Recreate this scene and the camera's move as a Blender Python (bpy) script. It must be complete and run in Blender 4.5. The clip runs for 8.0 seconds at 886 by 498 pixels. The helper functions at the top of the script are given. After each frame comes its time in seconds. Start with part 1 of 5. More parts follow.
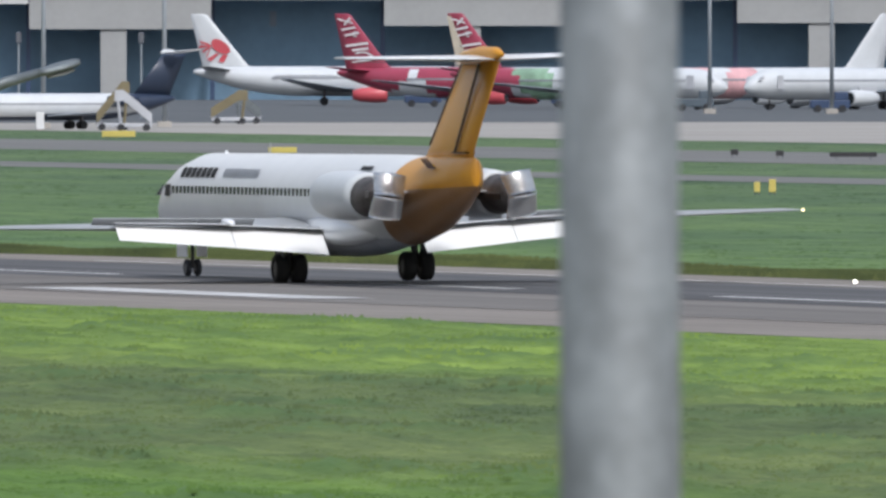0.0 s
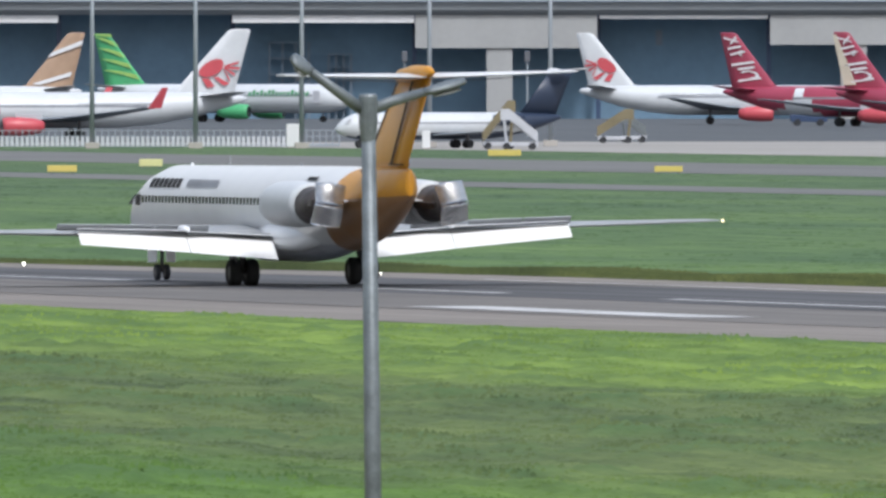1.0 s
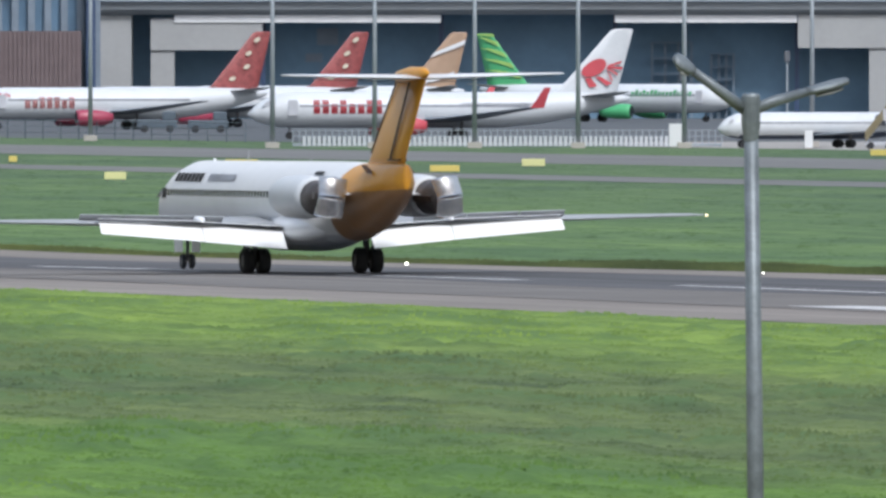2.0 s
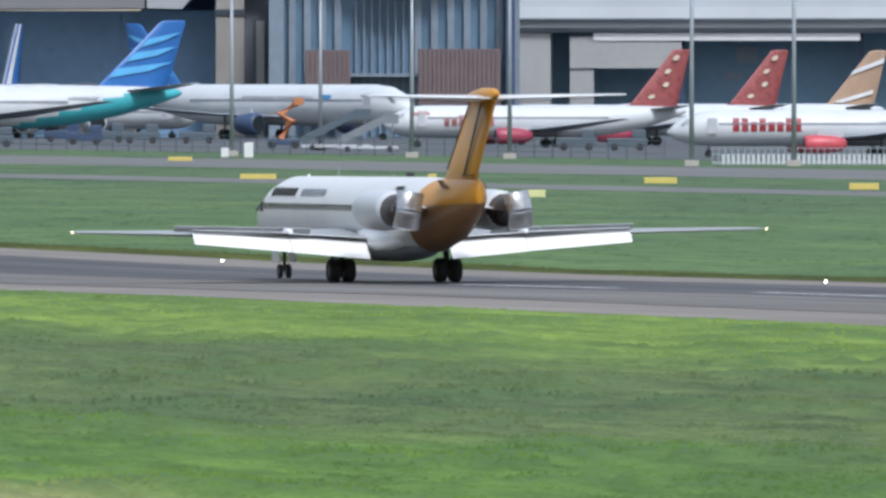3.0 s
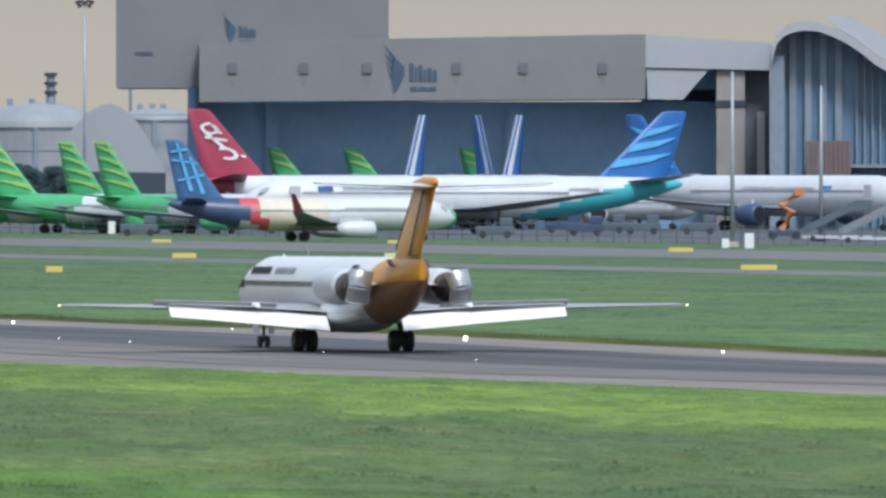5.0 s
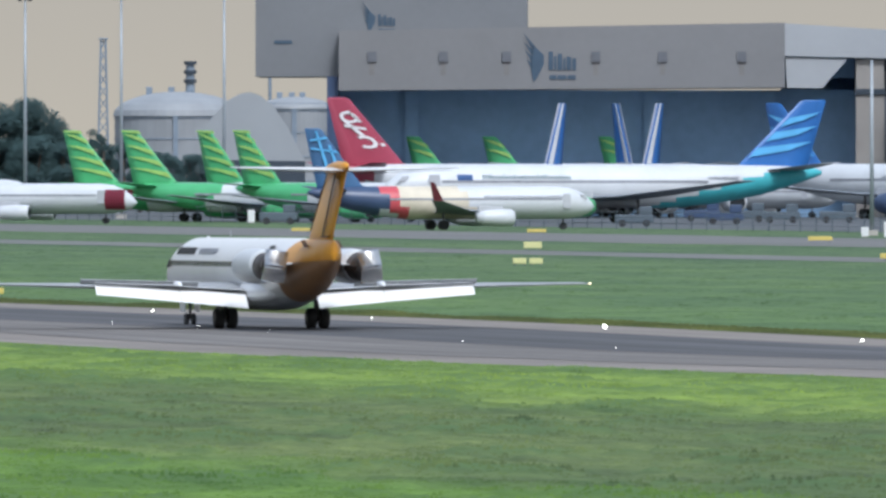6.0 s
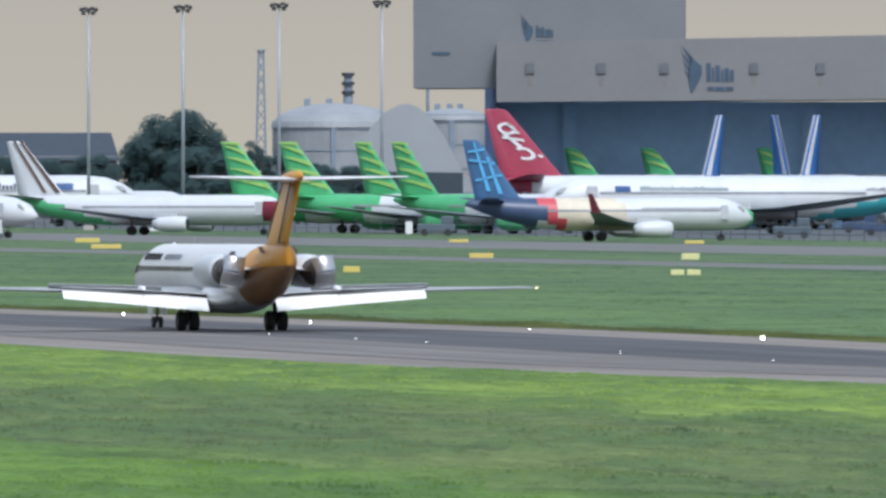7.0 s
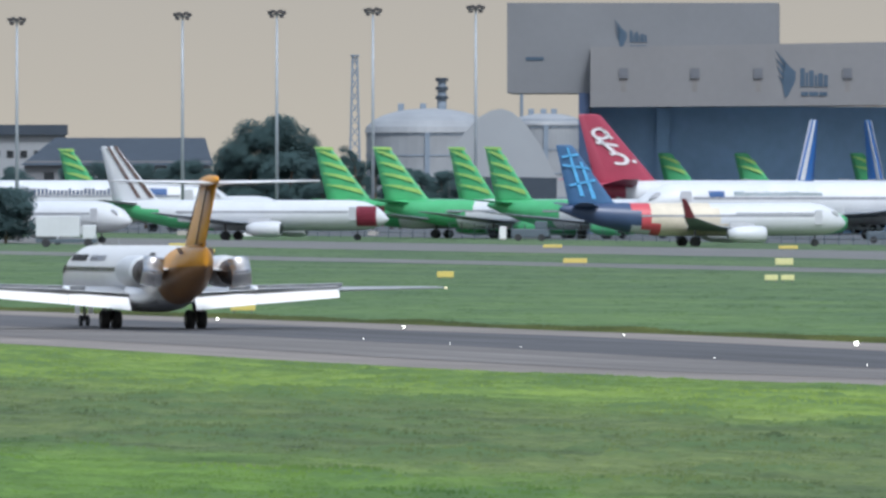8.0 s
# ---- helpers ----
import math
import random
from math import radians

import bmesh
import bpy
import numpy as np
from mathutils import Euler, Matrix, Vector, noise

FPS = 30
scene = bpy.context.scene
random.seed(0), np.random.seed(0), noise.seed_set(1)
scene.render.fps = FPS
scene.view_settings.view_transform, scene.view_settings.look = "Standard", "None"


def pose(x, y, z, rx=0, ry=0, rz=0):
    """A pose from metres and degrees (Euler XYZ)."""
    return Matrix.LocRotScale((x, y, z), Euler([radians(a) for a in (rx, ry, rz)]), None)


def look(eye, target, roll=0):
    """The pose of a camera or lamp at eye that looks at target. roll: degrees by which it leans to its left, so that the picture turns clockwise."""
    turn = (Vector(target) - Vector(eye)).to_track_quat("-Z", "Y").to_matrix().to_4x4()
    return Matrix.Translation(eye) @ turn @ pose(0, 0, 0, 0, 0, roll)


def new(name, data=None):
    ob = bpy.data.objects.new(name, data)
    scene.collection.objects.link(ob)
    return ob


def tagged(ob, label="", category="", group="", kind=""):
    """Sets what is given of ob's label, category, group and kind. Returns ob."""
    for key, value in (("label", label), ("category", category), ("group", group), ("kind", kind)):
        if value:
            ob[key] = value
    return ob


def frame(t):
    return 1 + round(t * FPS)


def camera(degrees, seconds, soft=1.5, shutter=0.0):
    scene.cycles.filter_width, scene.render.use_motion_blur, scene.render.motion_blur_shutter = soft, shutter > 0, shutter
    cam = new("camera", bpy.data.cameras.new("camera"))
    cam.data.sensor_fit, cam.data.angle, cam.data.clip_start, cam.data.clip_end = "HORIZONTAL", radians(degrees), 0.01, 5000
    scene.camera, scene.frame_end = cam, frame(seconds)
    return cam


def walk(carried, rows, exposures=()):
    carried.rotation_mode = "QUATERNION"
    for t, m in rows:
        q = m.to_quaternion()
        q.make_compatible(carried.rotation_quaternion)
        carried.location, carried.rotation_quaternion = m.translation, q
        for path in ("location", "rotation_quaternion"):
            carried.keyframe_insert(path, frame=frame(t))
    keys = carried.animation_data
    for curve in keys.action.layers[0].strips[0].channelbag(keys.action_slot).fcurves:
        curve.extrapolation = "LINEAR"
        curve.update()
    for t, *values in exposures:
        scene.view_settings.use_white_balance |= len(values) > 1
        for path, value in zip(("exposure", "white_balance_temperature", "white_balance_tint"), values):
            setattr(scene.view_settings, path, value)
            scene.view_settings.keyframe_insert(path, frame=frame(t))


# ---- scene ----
# ---------------------------------------------------------------- bearings
# The film is shot from one fixed high spot beside an airfield, with a very long lens.
# Bearings are counted in ticks of 1/39500 rad; tick 784 lies due +Y. The eye stands 9.6 m over the airfield.
# Ticks are pixel positions: things are placed to fit the camera's view.
TICKS = 39500.0
EYE = 9.6
RUNWAY_TURN = 9184 / TICKS            # the runway heads this far left of +Y


def site(tick, dist, z=0.0):
    a = (tick - 784) / TICKS
    return Vector((dist * math.sin(a), dist * math.cos(a), z))


def high(drop, dist):
    """Height of a point that lies `drop` ticks below the zero line, at that distance (147 is eye level)."""
    return EYE + (147 - drop) * dist / TICKS


def dip(p, q):
    """A gentle sag along the runway's middle stretch, shaped to fit the camera's view."""
    return -0.39 * math.exp(-((q - 1060) / 108) ** 2) * max(0.0, min(1.0, (430 - p) / 100)) * max(0.0, min(1.0, (p - 60) / 120))


def rw(p, q, z=0.0):
    """A place p metres to the right of the runway-parallel line through the eye and q metres along it."""
    s, c = math.sin(RUNWAY_TURN), math.cos(RUNWAY_TURN)
    return Vector((-q * s + p * c, q * c + p * s, z + dip(p, q)))


# ---------------------------------------------------------------- camera
cam = camera(2 * math.degrees(math.atan(784 / TICKS)), 8.0, soft=2.9)
cam.data.dof.use_dof = True
cam.data.dof.focus_distance = 1050
cam.data.dof.aperture_fstop = 35
# seconds, pan and tilt in ticks
PATH = [(0.0, -2412, -88), (0.5, -2057, -82.5), (0.8, -1827, -62), (1.0, -1729, -54.5), (1.4, -1560, -39), (1.5, -1507, -44), (1.7, -1328, -60),
        (2.8, -447, -26), (3.0, -310, -23), (3.5, 0, 0), (3.7, 105.5, 14), (4.0, 173.5, 32.5), (4.4, 314, 79.5), (4.5, 355, 88), (5.0, 576, 138), (5.2, 637, 143),
        (6.3, 901, 112), (6.5, 962, 118), (7.0, 1102, 138), (7.5, 1187, 152.5), (8.0, 1268, 147)]
walk(cam, [(t, pose(0, 0, EYE, 90 + math.degrees((147 + v - 441) / TICKS), 0, math.degrees(s / TICKS))) for t, s, v in PATH],
     [(0.0, -0.06, 6200, 11.5), (0.7, 0.03, 6160, 11.2), (1.7, 0.06, 6080, 11), (4.0, 0.06, 5850, 9.5), (8.0, 0.06, 5850, 10)])

# ---------------------------------------------------------------- light
world = bpy.data.worlds.new("sky")
scene.world = world
world.use_nodes = True
wn, wl = world.node_tree.nodes, world.node_tree.links
wn.clear()
SUN_EL, SUN_AZ = radians(52), radians(160)       # azimuth clockwise from +Y
sky = wn.new("ShaderNodeTexSky")
sky.sky_type, sky.sun_disc = "NISHITA", False
sky.sun_elevation, sky.sun_rotation = SUN_EL, SUN_AZ
sky.dust_density, sky.air_density = 6.0, 1.5
b1 = wn.new("ShaderNodeBackground")
b1.inputs["Strength"].default_value = 0.05
wl.new(sky.outputs["Color"], b1.inputs["Color"])
# thin even cloud: warm and hazy low down, cooler and brighter overhead
co = wn.new("ShaderNodeTexCoord")
sep = wn.new("ShaderNodeSeparateXYZ")
wl.new(co.outputs["Generated"], sep.inputs[0])
ramp = wn.new("ShaderNodeValToRGB")
ramp.color_ramp.elements[0].position, ramp.color_ramp.elements[0].color = 0.0, (0.65, 0.57, 0.45, 1)
ramp.color_ramp.elements[1].position, ramp.color_ramp.elements[1].color = 0.6, (0.46, 0.54, 0.66, 1)
low = ramp.color_ramp.elements.new(0.012)
low.color = (0.55, 0.495, 0.415, 1)
wl.new(sep.outputs["Z"], ramp.inputs["Fac"])
b2 = wn.new("ShaderNodeBackground")
b2.inputs["Strength"].default_value = 0.8
wl.new(ramp.outputs["Color"], b2.inputs["Color"])
addw = wn.new("ShaderNodeAddShader")
wl.new(b1.outputs[0], addw.inputs[0])
wl.new(b2.outputs[0], addw.inputs[1])
wo = wn.new("ShaderNodeOutputWorld")
wl.new(addw.outputs[0], wo.inputs["Surface"])
sun = new("sun", bpy.data.lights.new("sun", "SUN"))
sun.data.energy, sun.data.angle, sun.data.color = 2.75, radians(12), (1.0, 0.975, 0.94)
sd = Vector((math.sin(SUN_AZ) * math.cos(SUN_EL), math.cos(SUN_AZ) * math.cos(SUN_EL), math.sin(SUN_EL)))
sun.matrix_world = look(sd * 300, (0, 0, 0))
scene.view_settings.exposure = 0.0

# ---------------------------------------------------------------- materials


def mat(name, col, rough=0.6, metal=0.0, vary=0.12, scale=0.6, fine=8.0, bump=0.0, emit=0.0, spec=0.5, coat=0.0):
    """Paint, metal, concrete: a base colour with blotches at two scales and fine relief."""
    m = bpy.data.materials.new(name)
    m.use_nodes = True
    n, l = m.node_tree.nodes, m.node_tree.links
    bs = n["Principled BSDF"]
    bs.inputs["Roughness"].default_value, bs.inputs["Metallic"].default_value = rough, metal
    bs.inputs["Specular IOR Level"].default_value = spec
    bs.inputs["Coat Weight"].default_value = coat
    geo = n.new("ShaderNodeTexCoord")
    n1, n2 = n.new("ShaderNodeTexNoise"), n.new("ShaderNodeTexNoise")
    for nd, sc, det in ((n1, scale, 4), (n2, fine, 3)):
        nd.inputs["Scale"].default_value, nd.inputs["Detail"].default_value = sc, det
        l.new(geo.outputs["Object"], nd.inputs["Vector"])
    mx = n.new("ShaderNodeMath")
    mx.operation = "MULTIPLY_ADD"
    l.new(n2.outputs["Fac"], mx.inputs[0])
    mx.inputs[1].default_value = 0.4
    l.new(n1.outputs["Fac"], mx.inputs[2])
    rp = n.new("ShaderNodeValToRGB")
    rp.color_ramp.elements[0].position, rp.color_ramp.elements[1].position = 0.45, 0.95
    rp.color_ramp.elements[0].color = (*[c * (1 - vary) for c in col], 1)
    rp.color_ramp.elements[1].color = (*[min(1, c * (1 + vary * 0.6)) for c in col], 1)
    l.new(mx.outputs[0], rp.inputs["Fac"])
    l.new(rp.outputs["Color"], bs.inputs["Base Color"])
    if bump:
        b = n.new("ShaderNodeBump")
        b.inputs["Strength"].default_value, b.inputs["Distance"].default_value = 0.6, bump
        l.new(mx.outputs[0], b.inputs["Height"])
        l.new(b.outputs["Normal"], bs.inputs["Normal"])
    if emit:
        bs.inputs["Emission Color"].default_value = (*col, 1)
        bs.inputs["Emission Strength"].default_value = emit
    return m


def grass_mat(name, tall=1.0, flat=0.85):
    """Airfield grass: mown bands that run along the runway, broad and fine blotches, dry straw spots."""
    m = bpy.data.materials.new(name)
    m.use_nodes = True
    n, l = m.node_tree.nodes, m.node_tree.links
    bs = n["Principled BSDF"]
    bs.inputs["Roughness"].default_value = 0.9
    bs.inputs["Specular IOR Level"].default_value = 0.1
    geo = n.new("ShaderNodeNewGeometry")
    mp = n.new("ShaderNodeMapping")
    mp.vector_type = "POINT"
    mp.inputs["Rotation"].default_value = (0, 0, -RUNWAY_TURN)
    l.new(geo.outputs["Position"], mp.inputs["Vector"])

    def tex(sx, sy, det=4, off=0.0):
        v = n.new("ShaderNodeVectorMath")
        v.operation = "MULTIPLY_ADD"
        v.inputs[1].default_value = (sx, sy, 0)
        v.inputs[2].default_value = (off, off, 0)
        l.new(mp.outputs["Vector"], v.inputs[0])
        t = n.new("ShaderNodeTexNoise")
        t.inputs["Scale"].default_value, t.inputs["Detail"].default_value = 1.0, det
        l.new(v.outputs[0], t.inputs["Vector"])
        return t.outputs["Fac"]

    def ramp_of(src, stops):
        r = n.new("ShaderNodeValToRGB")
        while len(r.color_ramp.elements) < len(stops):
            r.color_ramp.elements.new(0.5)
        for e, (p, c) in zip(r.color_ramp.elements, stops):
            e.position, e.color = p, (*c, 1)
        l.new(src, r.inputs["Fac"])
        return r.outputs["Color"]

    def mix(fac, a, b, kind="MIX"):
        x = n.new("ShaderNodeMix")
        x.data_type, x.blend_type = "RGBA", kind
        for i, s in ((0, fac), (6, a), (7, b)):
            if isinstance(s, (float, int)):
                x.inputs[i].default_value = s
            else:
                l.new(s, x.inputs[i])
        return x.outputs[2]
    # mown bands by distance from the runway, with wandering edges; far tones blued, haze painted in
    sp = n.new("ShaderNodeSeparateXYZ")
    l.new(mp.outputs["Vector"], sp.inputs[0])
    wob = n.new("ShaderNodeMath")
    wob.operation = "MULTIPLY_ADD"
    l.new(tex(0.09, 0.02, 3, 4.0), wob.inputs[0])
    wob.inputs[1].default_value = 26.0
    l.new(sp.outputs["X"], wob.inputs[2])
    rng_ = n.new("ShaderNodeMapRange")
    rng_.inputs["From Min"].default_value, rng_.inputs["From Max"].default_value = 113.0, 613.0
    l.new(wob.outputs[0], rng_.inputs["Value"])
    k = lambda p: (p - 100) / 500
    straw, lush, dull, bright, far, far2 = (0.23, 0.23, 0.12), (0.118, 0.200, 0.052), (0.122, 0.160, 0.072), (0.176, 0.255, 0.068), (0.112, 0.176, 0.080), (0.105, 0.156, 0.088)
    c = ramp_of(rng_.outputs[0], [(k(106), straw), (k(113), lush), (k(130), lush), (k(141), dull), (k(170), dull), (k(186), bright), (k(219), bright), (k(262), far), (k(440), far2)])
    c = mix(1.0, c, ramp_of(tex(0.05, 0.014, 3), [(0.35, (0.78, 0.82, 0.88)), (0.65, (1.14, 1.12, 1.0))]), "MULTIPLY")
    c = mix(1.0, c, ramp_of(tex(0.4, 0.06, 4, 7.3), [(0.3, (0.68, 0.72, 0.78)), (0.62, (1.1, 1.1, 1.04))]), "MULTIPLY")
    c = mix(1.0, c, ramp_of(tex(2.6, 1.2, 3, 3.1), [(0.3, (0.86, 0.88, 0.88)), (0.7, (1.1, 1.1, 1.06))]), "MULTIPLY")
    c = mix(1.0, c, ramp_of(tex(0.9, 0.16, 3, 13.0), [(0.32, (0.80, 0.83, 0.85)), (0.66, (1.12, 1.11, 1.05))]), "MULTIPLY")
    # rank patches, where the mesh carries them; tussock self-shade is put into their darker green
    at = n.new("ShaderNodeAttribute")
    at.attribute_name = "rank"
    rk = n.new("ShaderNodeRGB")
    rk.outputs[0].default_value = (0.080, 0.142, 0.054, 1)
    c = mix(at.outputs["Fac"], c, rk.outputs[0])
    if tall < 1:
        c = mix(1.0, c, ramp_of(tex(0.3, 0.05, 3, 2.0), [(0.3, (0.95 * tall, 0.75 * tall, 0.68 * tall)), (0.7, (1.45 * tall, 1.05 * tall, 0.9 * tall))]), "MULTIPLY")
    l.new(c, bs.inputs["Base Color"])
    # blades catch the light much as the turf does
    up = n.new("ShaderNodeVectorMath")
    up.operation = "MULTIPLY_ADD"
    up.inputs[1].default_value, up.inputs[2].default_value = (1 - flat,) * 3, (0, 0, flat)
    l.new(geo.outputs["Normal"], up.inputs[0])
    if flat > 0.5:
        l.new(up.outputs[0], bs.inputs["Normal"])
        return m
    bp = n.new("ShaderNodeBump")
    bp.inputs["Strength"].default_value, bp.inputs["Distance"].default_value = 0.7, 0.4
    l.new(tex(1.5, 0.5, 5, 17.0), bp.inputs["Height"])
    l.new(up.outputs[0], bp.inputs["Normal"])
    l.new(bp.outputs["Normal"], bs.inputs["Normal"])
    return m


def pave(name, col, streak=0.3):
    """Paving with tyre streaks drawn out along the runway, slab blotches and grit."""
    m = mat(name, col, 0.88, vary=0.2, scale=0.05, fine=1.5)
    n, l = m.node_tree.nodes, m.node_tree.links
    bs = n["Principled BSDF"]
    base = bs.inputs["Base Color"].links[0].from_socket
    geo = n.new("ShaderNodeNewGeometry")
    mp = n.new("ShaderNodeMapping")
    mp.inputs["Rotation"].default_value = (0, 0, -RUNWAY_TURN)
    l.new(geo.outputs["Position"], mp.inputs["Vector"])
    v = n.new("ShaderNodeVectorMath")
    v.operation = "MULTIPLY"
    v.inputs[1].default_value = (0.55, 0.006, 0)
    l.new(mp.outputs["Vector"], v.inputs[0])
    t = n.new("ShaderNodeTexNoise")
    t.inputs["Scale"].default_value, t.inputs["Detail"].default_value = 1.0, 5
    l.new(v.outputs[0], t.inputs["Vector"])
    r = n.new("ShaderNodeValToRGB")
    r.color_ramp.elements[0].position, r.color_ramp.elements[0].color = 0.35, (1 - streak, 1 - streak, 1 - streak, 1)
    r.color_ramp.elements[1].position, r.color_ramp.elements[1].color = 0.65, (1 + streak * .5, 1 + streak * .5, 1 + streak * .48, 1)
    l.new(t.outputs["Fac"], r.inputs["Fac"])
    x = n.new("ShaderNodeMix")
    x.data_type, x.blend_type = "RGBA", "MULTIPLY"
    x.inputs[0].default_value = 1.0
    l.new(base, x.inputs[6])
    l.new(r.outputs["Color"], x.inputs[7])
    l.new(x.outputs[2], bs.inputs["Base Color"])
    return m


M = {}
M["white"] = mat("white_paint", (0.72, 0.735, 0.755), 0.35, vary=0.05, coat=0.2)
M["flap"] = mat("flap_white", (0.74, 0.74, 0.73), 0.45, vary=0.04)
M["wing"] = mat("wing_grey", (0.36, 0.375, 0.39), 0.45, 0.2)
M["wing_dark"] = mat("wing_shadow_grey", (0.16, 0.17, 0.18), 0.6)
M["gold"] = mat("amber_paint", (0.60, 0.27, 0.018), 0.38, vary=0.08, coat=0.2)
# brown shade under the amber tail, put into the colour
M["amber_shade"] = mat("shaded_amber", (0.29, 0.15, 0.06), 0.42, vary=0.15, coat=0.15)
# white of the far jets, dulled by haze put into the colour
M["hull"] = mat("muted_white_paint", (0.57, 0.60, 0.63), 0.45, vary=0.08, scale=0.3, fine=2.5)
M["gold_dark"] = mat("dark_seam", (0.09, 0.045, 0.02), 0.6)
M["chrome"] = mat("bright_steel", (0.86, 0.86, 0.86), 0.27, 0.95, vary=0.1, scale=2, fine=20)
M["soot"] = mat("sooty_metal", (0.10, 0.09, 0.088), 0.55, 0.6, vary=0.4, scale=2)
M["tyre"] = mat("tyre_rubber", (0.03, 0.032, 0.037), 0.75)
M["rim"] = mat("wheel_rim", (0.14, 0.14, 0.15), 0.5, 0.6)
M["dark"] = mat("dark_glass", (0.02, 0.025, 0.03), 0.2)
M["title"] = mat("charcoal_paint", (0.035, 0.035, 0.04), 0.5)
M["pale"] = mat("pale_grey_paint", (0.48, 0.50, 0.54), 0.5)
M["red"] = mat("red_paint", (0.52, 0.08, 0.10), 0.4)
M["crimson"] = mat("crimson_paint", (0.33, 0.05, 0.09), 0.4)
M["brick"] = mat("patterned_red_paint", (0.29, 0.075, 0.075), 0.5, vary=0.4, scale=1.5)
M["cream"] = mat("cream_paint", (0.60, 0.55, 0.44), 0.5)
M["tan"] = mat("tan_paint", (0.40, 0.275, 0.19), 0.5)
M["green"] = mat("green_paint", (0.085, 0.40, 0.17), 0.4)
M["lime"] = mat("lime_paint", (0.36, 0.58, 0.16), 0.4)
M["teal"] = mat("teal_paint", (0.07, 0.42, 0.48), 0.4)
M["blue"] = mat("blue_paint", (0.03, 0.14, 0.42), 0.4)
M["sky"] = mat("light_blue_paint", (0.12, 0.42, 0.75), 0.4)
M["navy"] = mat("navy_paint", (0.045, 0.075, 0.15), 0.4)
M["orange"] = mat("orange_paint", (0.48, 0.19, 0.08), 0.5)
M["yellow"] = mat("yellow_sign", (0.62, 0.51, 0.14), 0.5, vary=0.1)
M["lemon"] = mat("pale_yellow_sign", (0.66, 0.65, 0.32), 0.5)
M["steel"] = mat("galvanised_steel", (0.165, 0.19, 0.205), 0.5, 0.35, vary=0.35, scale=3.5, fine=25)
M["mast"] = mat("mast_steel", (0.33, 0.37, 0.41), 0.5, 0.3)
M["lens"] = mat("lamp_lens", (0.22, 0.23, 0.23), 0.3)
M["concrete"] = mat("concrete", (0.40, 0.38, 0.35), 0.9, vary=0.2, scale=0.08, fine=1.0)
M["apron"] = mat("apron_concrete", (0.31, 0.295, 0.275), 0.9, vary=0.2, scale=0.03, fine=0.6)
M["taxi"] = pave("taxiway_asphalt", (0.15, 0.15, 0.148), 0.2)
M["tar"] = pave("runway_asphalt", (0.158, 0.147, 0.138), 0.3)
M["rubber"] = pave("rubber_stained_asphalt", (0.080, 0.081, 0.087), 0.4)
M["shoulder"] = pave("runway_shoulder", (0.215, 0.192, 0.172), 0.2)
M["apron_dark"] = pave("dark_apron_paving", (0.085, 0.095, 0.105), 0.2)
M["mark"] = mat("runway_paint", (0.50, 0.50, 0.50), 0.8, vary=0.35, scale=0.3, fine=3)
M["wall"] = mat("hangar_cladding", (0.36, 0.37, 0.375), 0.7, vary=0.08, scale=0.15, fine=1.2)
M["fascia"] = mat("fascia_cladding", (0.185, 0.188, 0.196), 0.7, vary=0.08, scale=0.1, fine=1.0)
M["upper"] = mat("upper_cladding", (0.17, 0.18, 0.195), 0.7, vary=0.08, scale=0.1, fine=1.0)
# blue haze of the hangar mouths is put into these two wall colours
M["bay"] = mat("hazed_bay_wall", (0.16, 0.265, 0.375), 0.8, vary=0.15, scale=0.1, fine=0.8)
M["hollow"] = mat("hazed_hangar_interior", (0.25, 0.40, 0.60), 0.8, vary=0.15, scale=0.1, fine=0.8)
M["roof"] = mat("roof_sheet", (0.31, 0.335, 0.36), 0.5, 0.1, vary=0.08, scale=0.1)
M["glass_wall"] = mat("blue_curtain_wall", (0.125, 0.215, 0.32), 0.35, vary=0.2, scale=0.3)
M["rib"] = mat("grey_rib", (0.20, 0.25, 0.31), 0.5)
M["panel"] = mat("brown_panel", (0.155, 0.12, 0.125), 0.7)
M["logo"] = mat("logo_blue", (0.05, 0.085, 0.13), 0.5)
M["tank"] = mat("tank_paint", (0.27, 0.29, 0.31), 0.6, vary=0.15, scale=0.2)
M["lamp_glow"] = mat("runway_lamp", (1.0, 0.95, 0.82), 0.4, emit=6.0)
M["tip_glow"] = mat("wingtip_lamp", (1.0, 0.80, 0.5), 0.4, emit=2.5)
M["red_glow"] = mat("obstruction_lamp", (1.0, 0.05, 0.05), 0.4, emit=2.2)
M["leaf"] = mat("tree_leaves", (0.062, 0.105, 0.11), 0.95, vary=0.12, scale=0.4, fine=3)
ln, ll = M["leaf"].node_tree.nodes, M["leaf"].node_tree.links
lg, lv = ln.new("ShaderNodeNewGeometry"), ln.new("ShaderNodeVectorMath")
lv.operation = "MULTIPLY_ADD"
lv.inputs[1].default_value, lv.inputs[2].default_value = (0.15, 0.15, 0.15), (0, -0.25, 0.6)
ll.new(lg.outputs["Normal"], lv.inputs[0])
ll.new(lv.outputs[0], ln["Principled BSDF"].inputs["Normal"])
ln["Principled BSDF"].inputs["Specular IOR Level"].default_value = 0.1
M["bark"] = mat("bark", (0.10, 0.08, 0.06), 0.9)
M["roof_dark"] = mat("dark_roof", (0.04, 0.055, 0.075), 0.8)
M["pole"] = mat("mottled_steel", (0.205, 0.225, 0.24), 0.6, 0.1, vary=0.4, scale=7, fine=22)
M["windows"] = mat("window_row", (0.30, 0.32, 0.36), 0.4, vary=0.3, scale=2)
M["pinkish"] = mat("faded_pink", (0.62, 0.36, 0.38), 0.5, vary=0.4, scale=0.3)
M["dkred"] = mat("dark_red_paint", (0.12, 0.02, 0.03), 0.5)
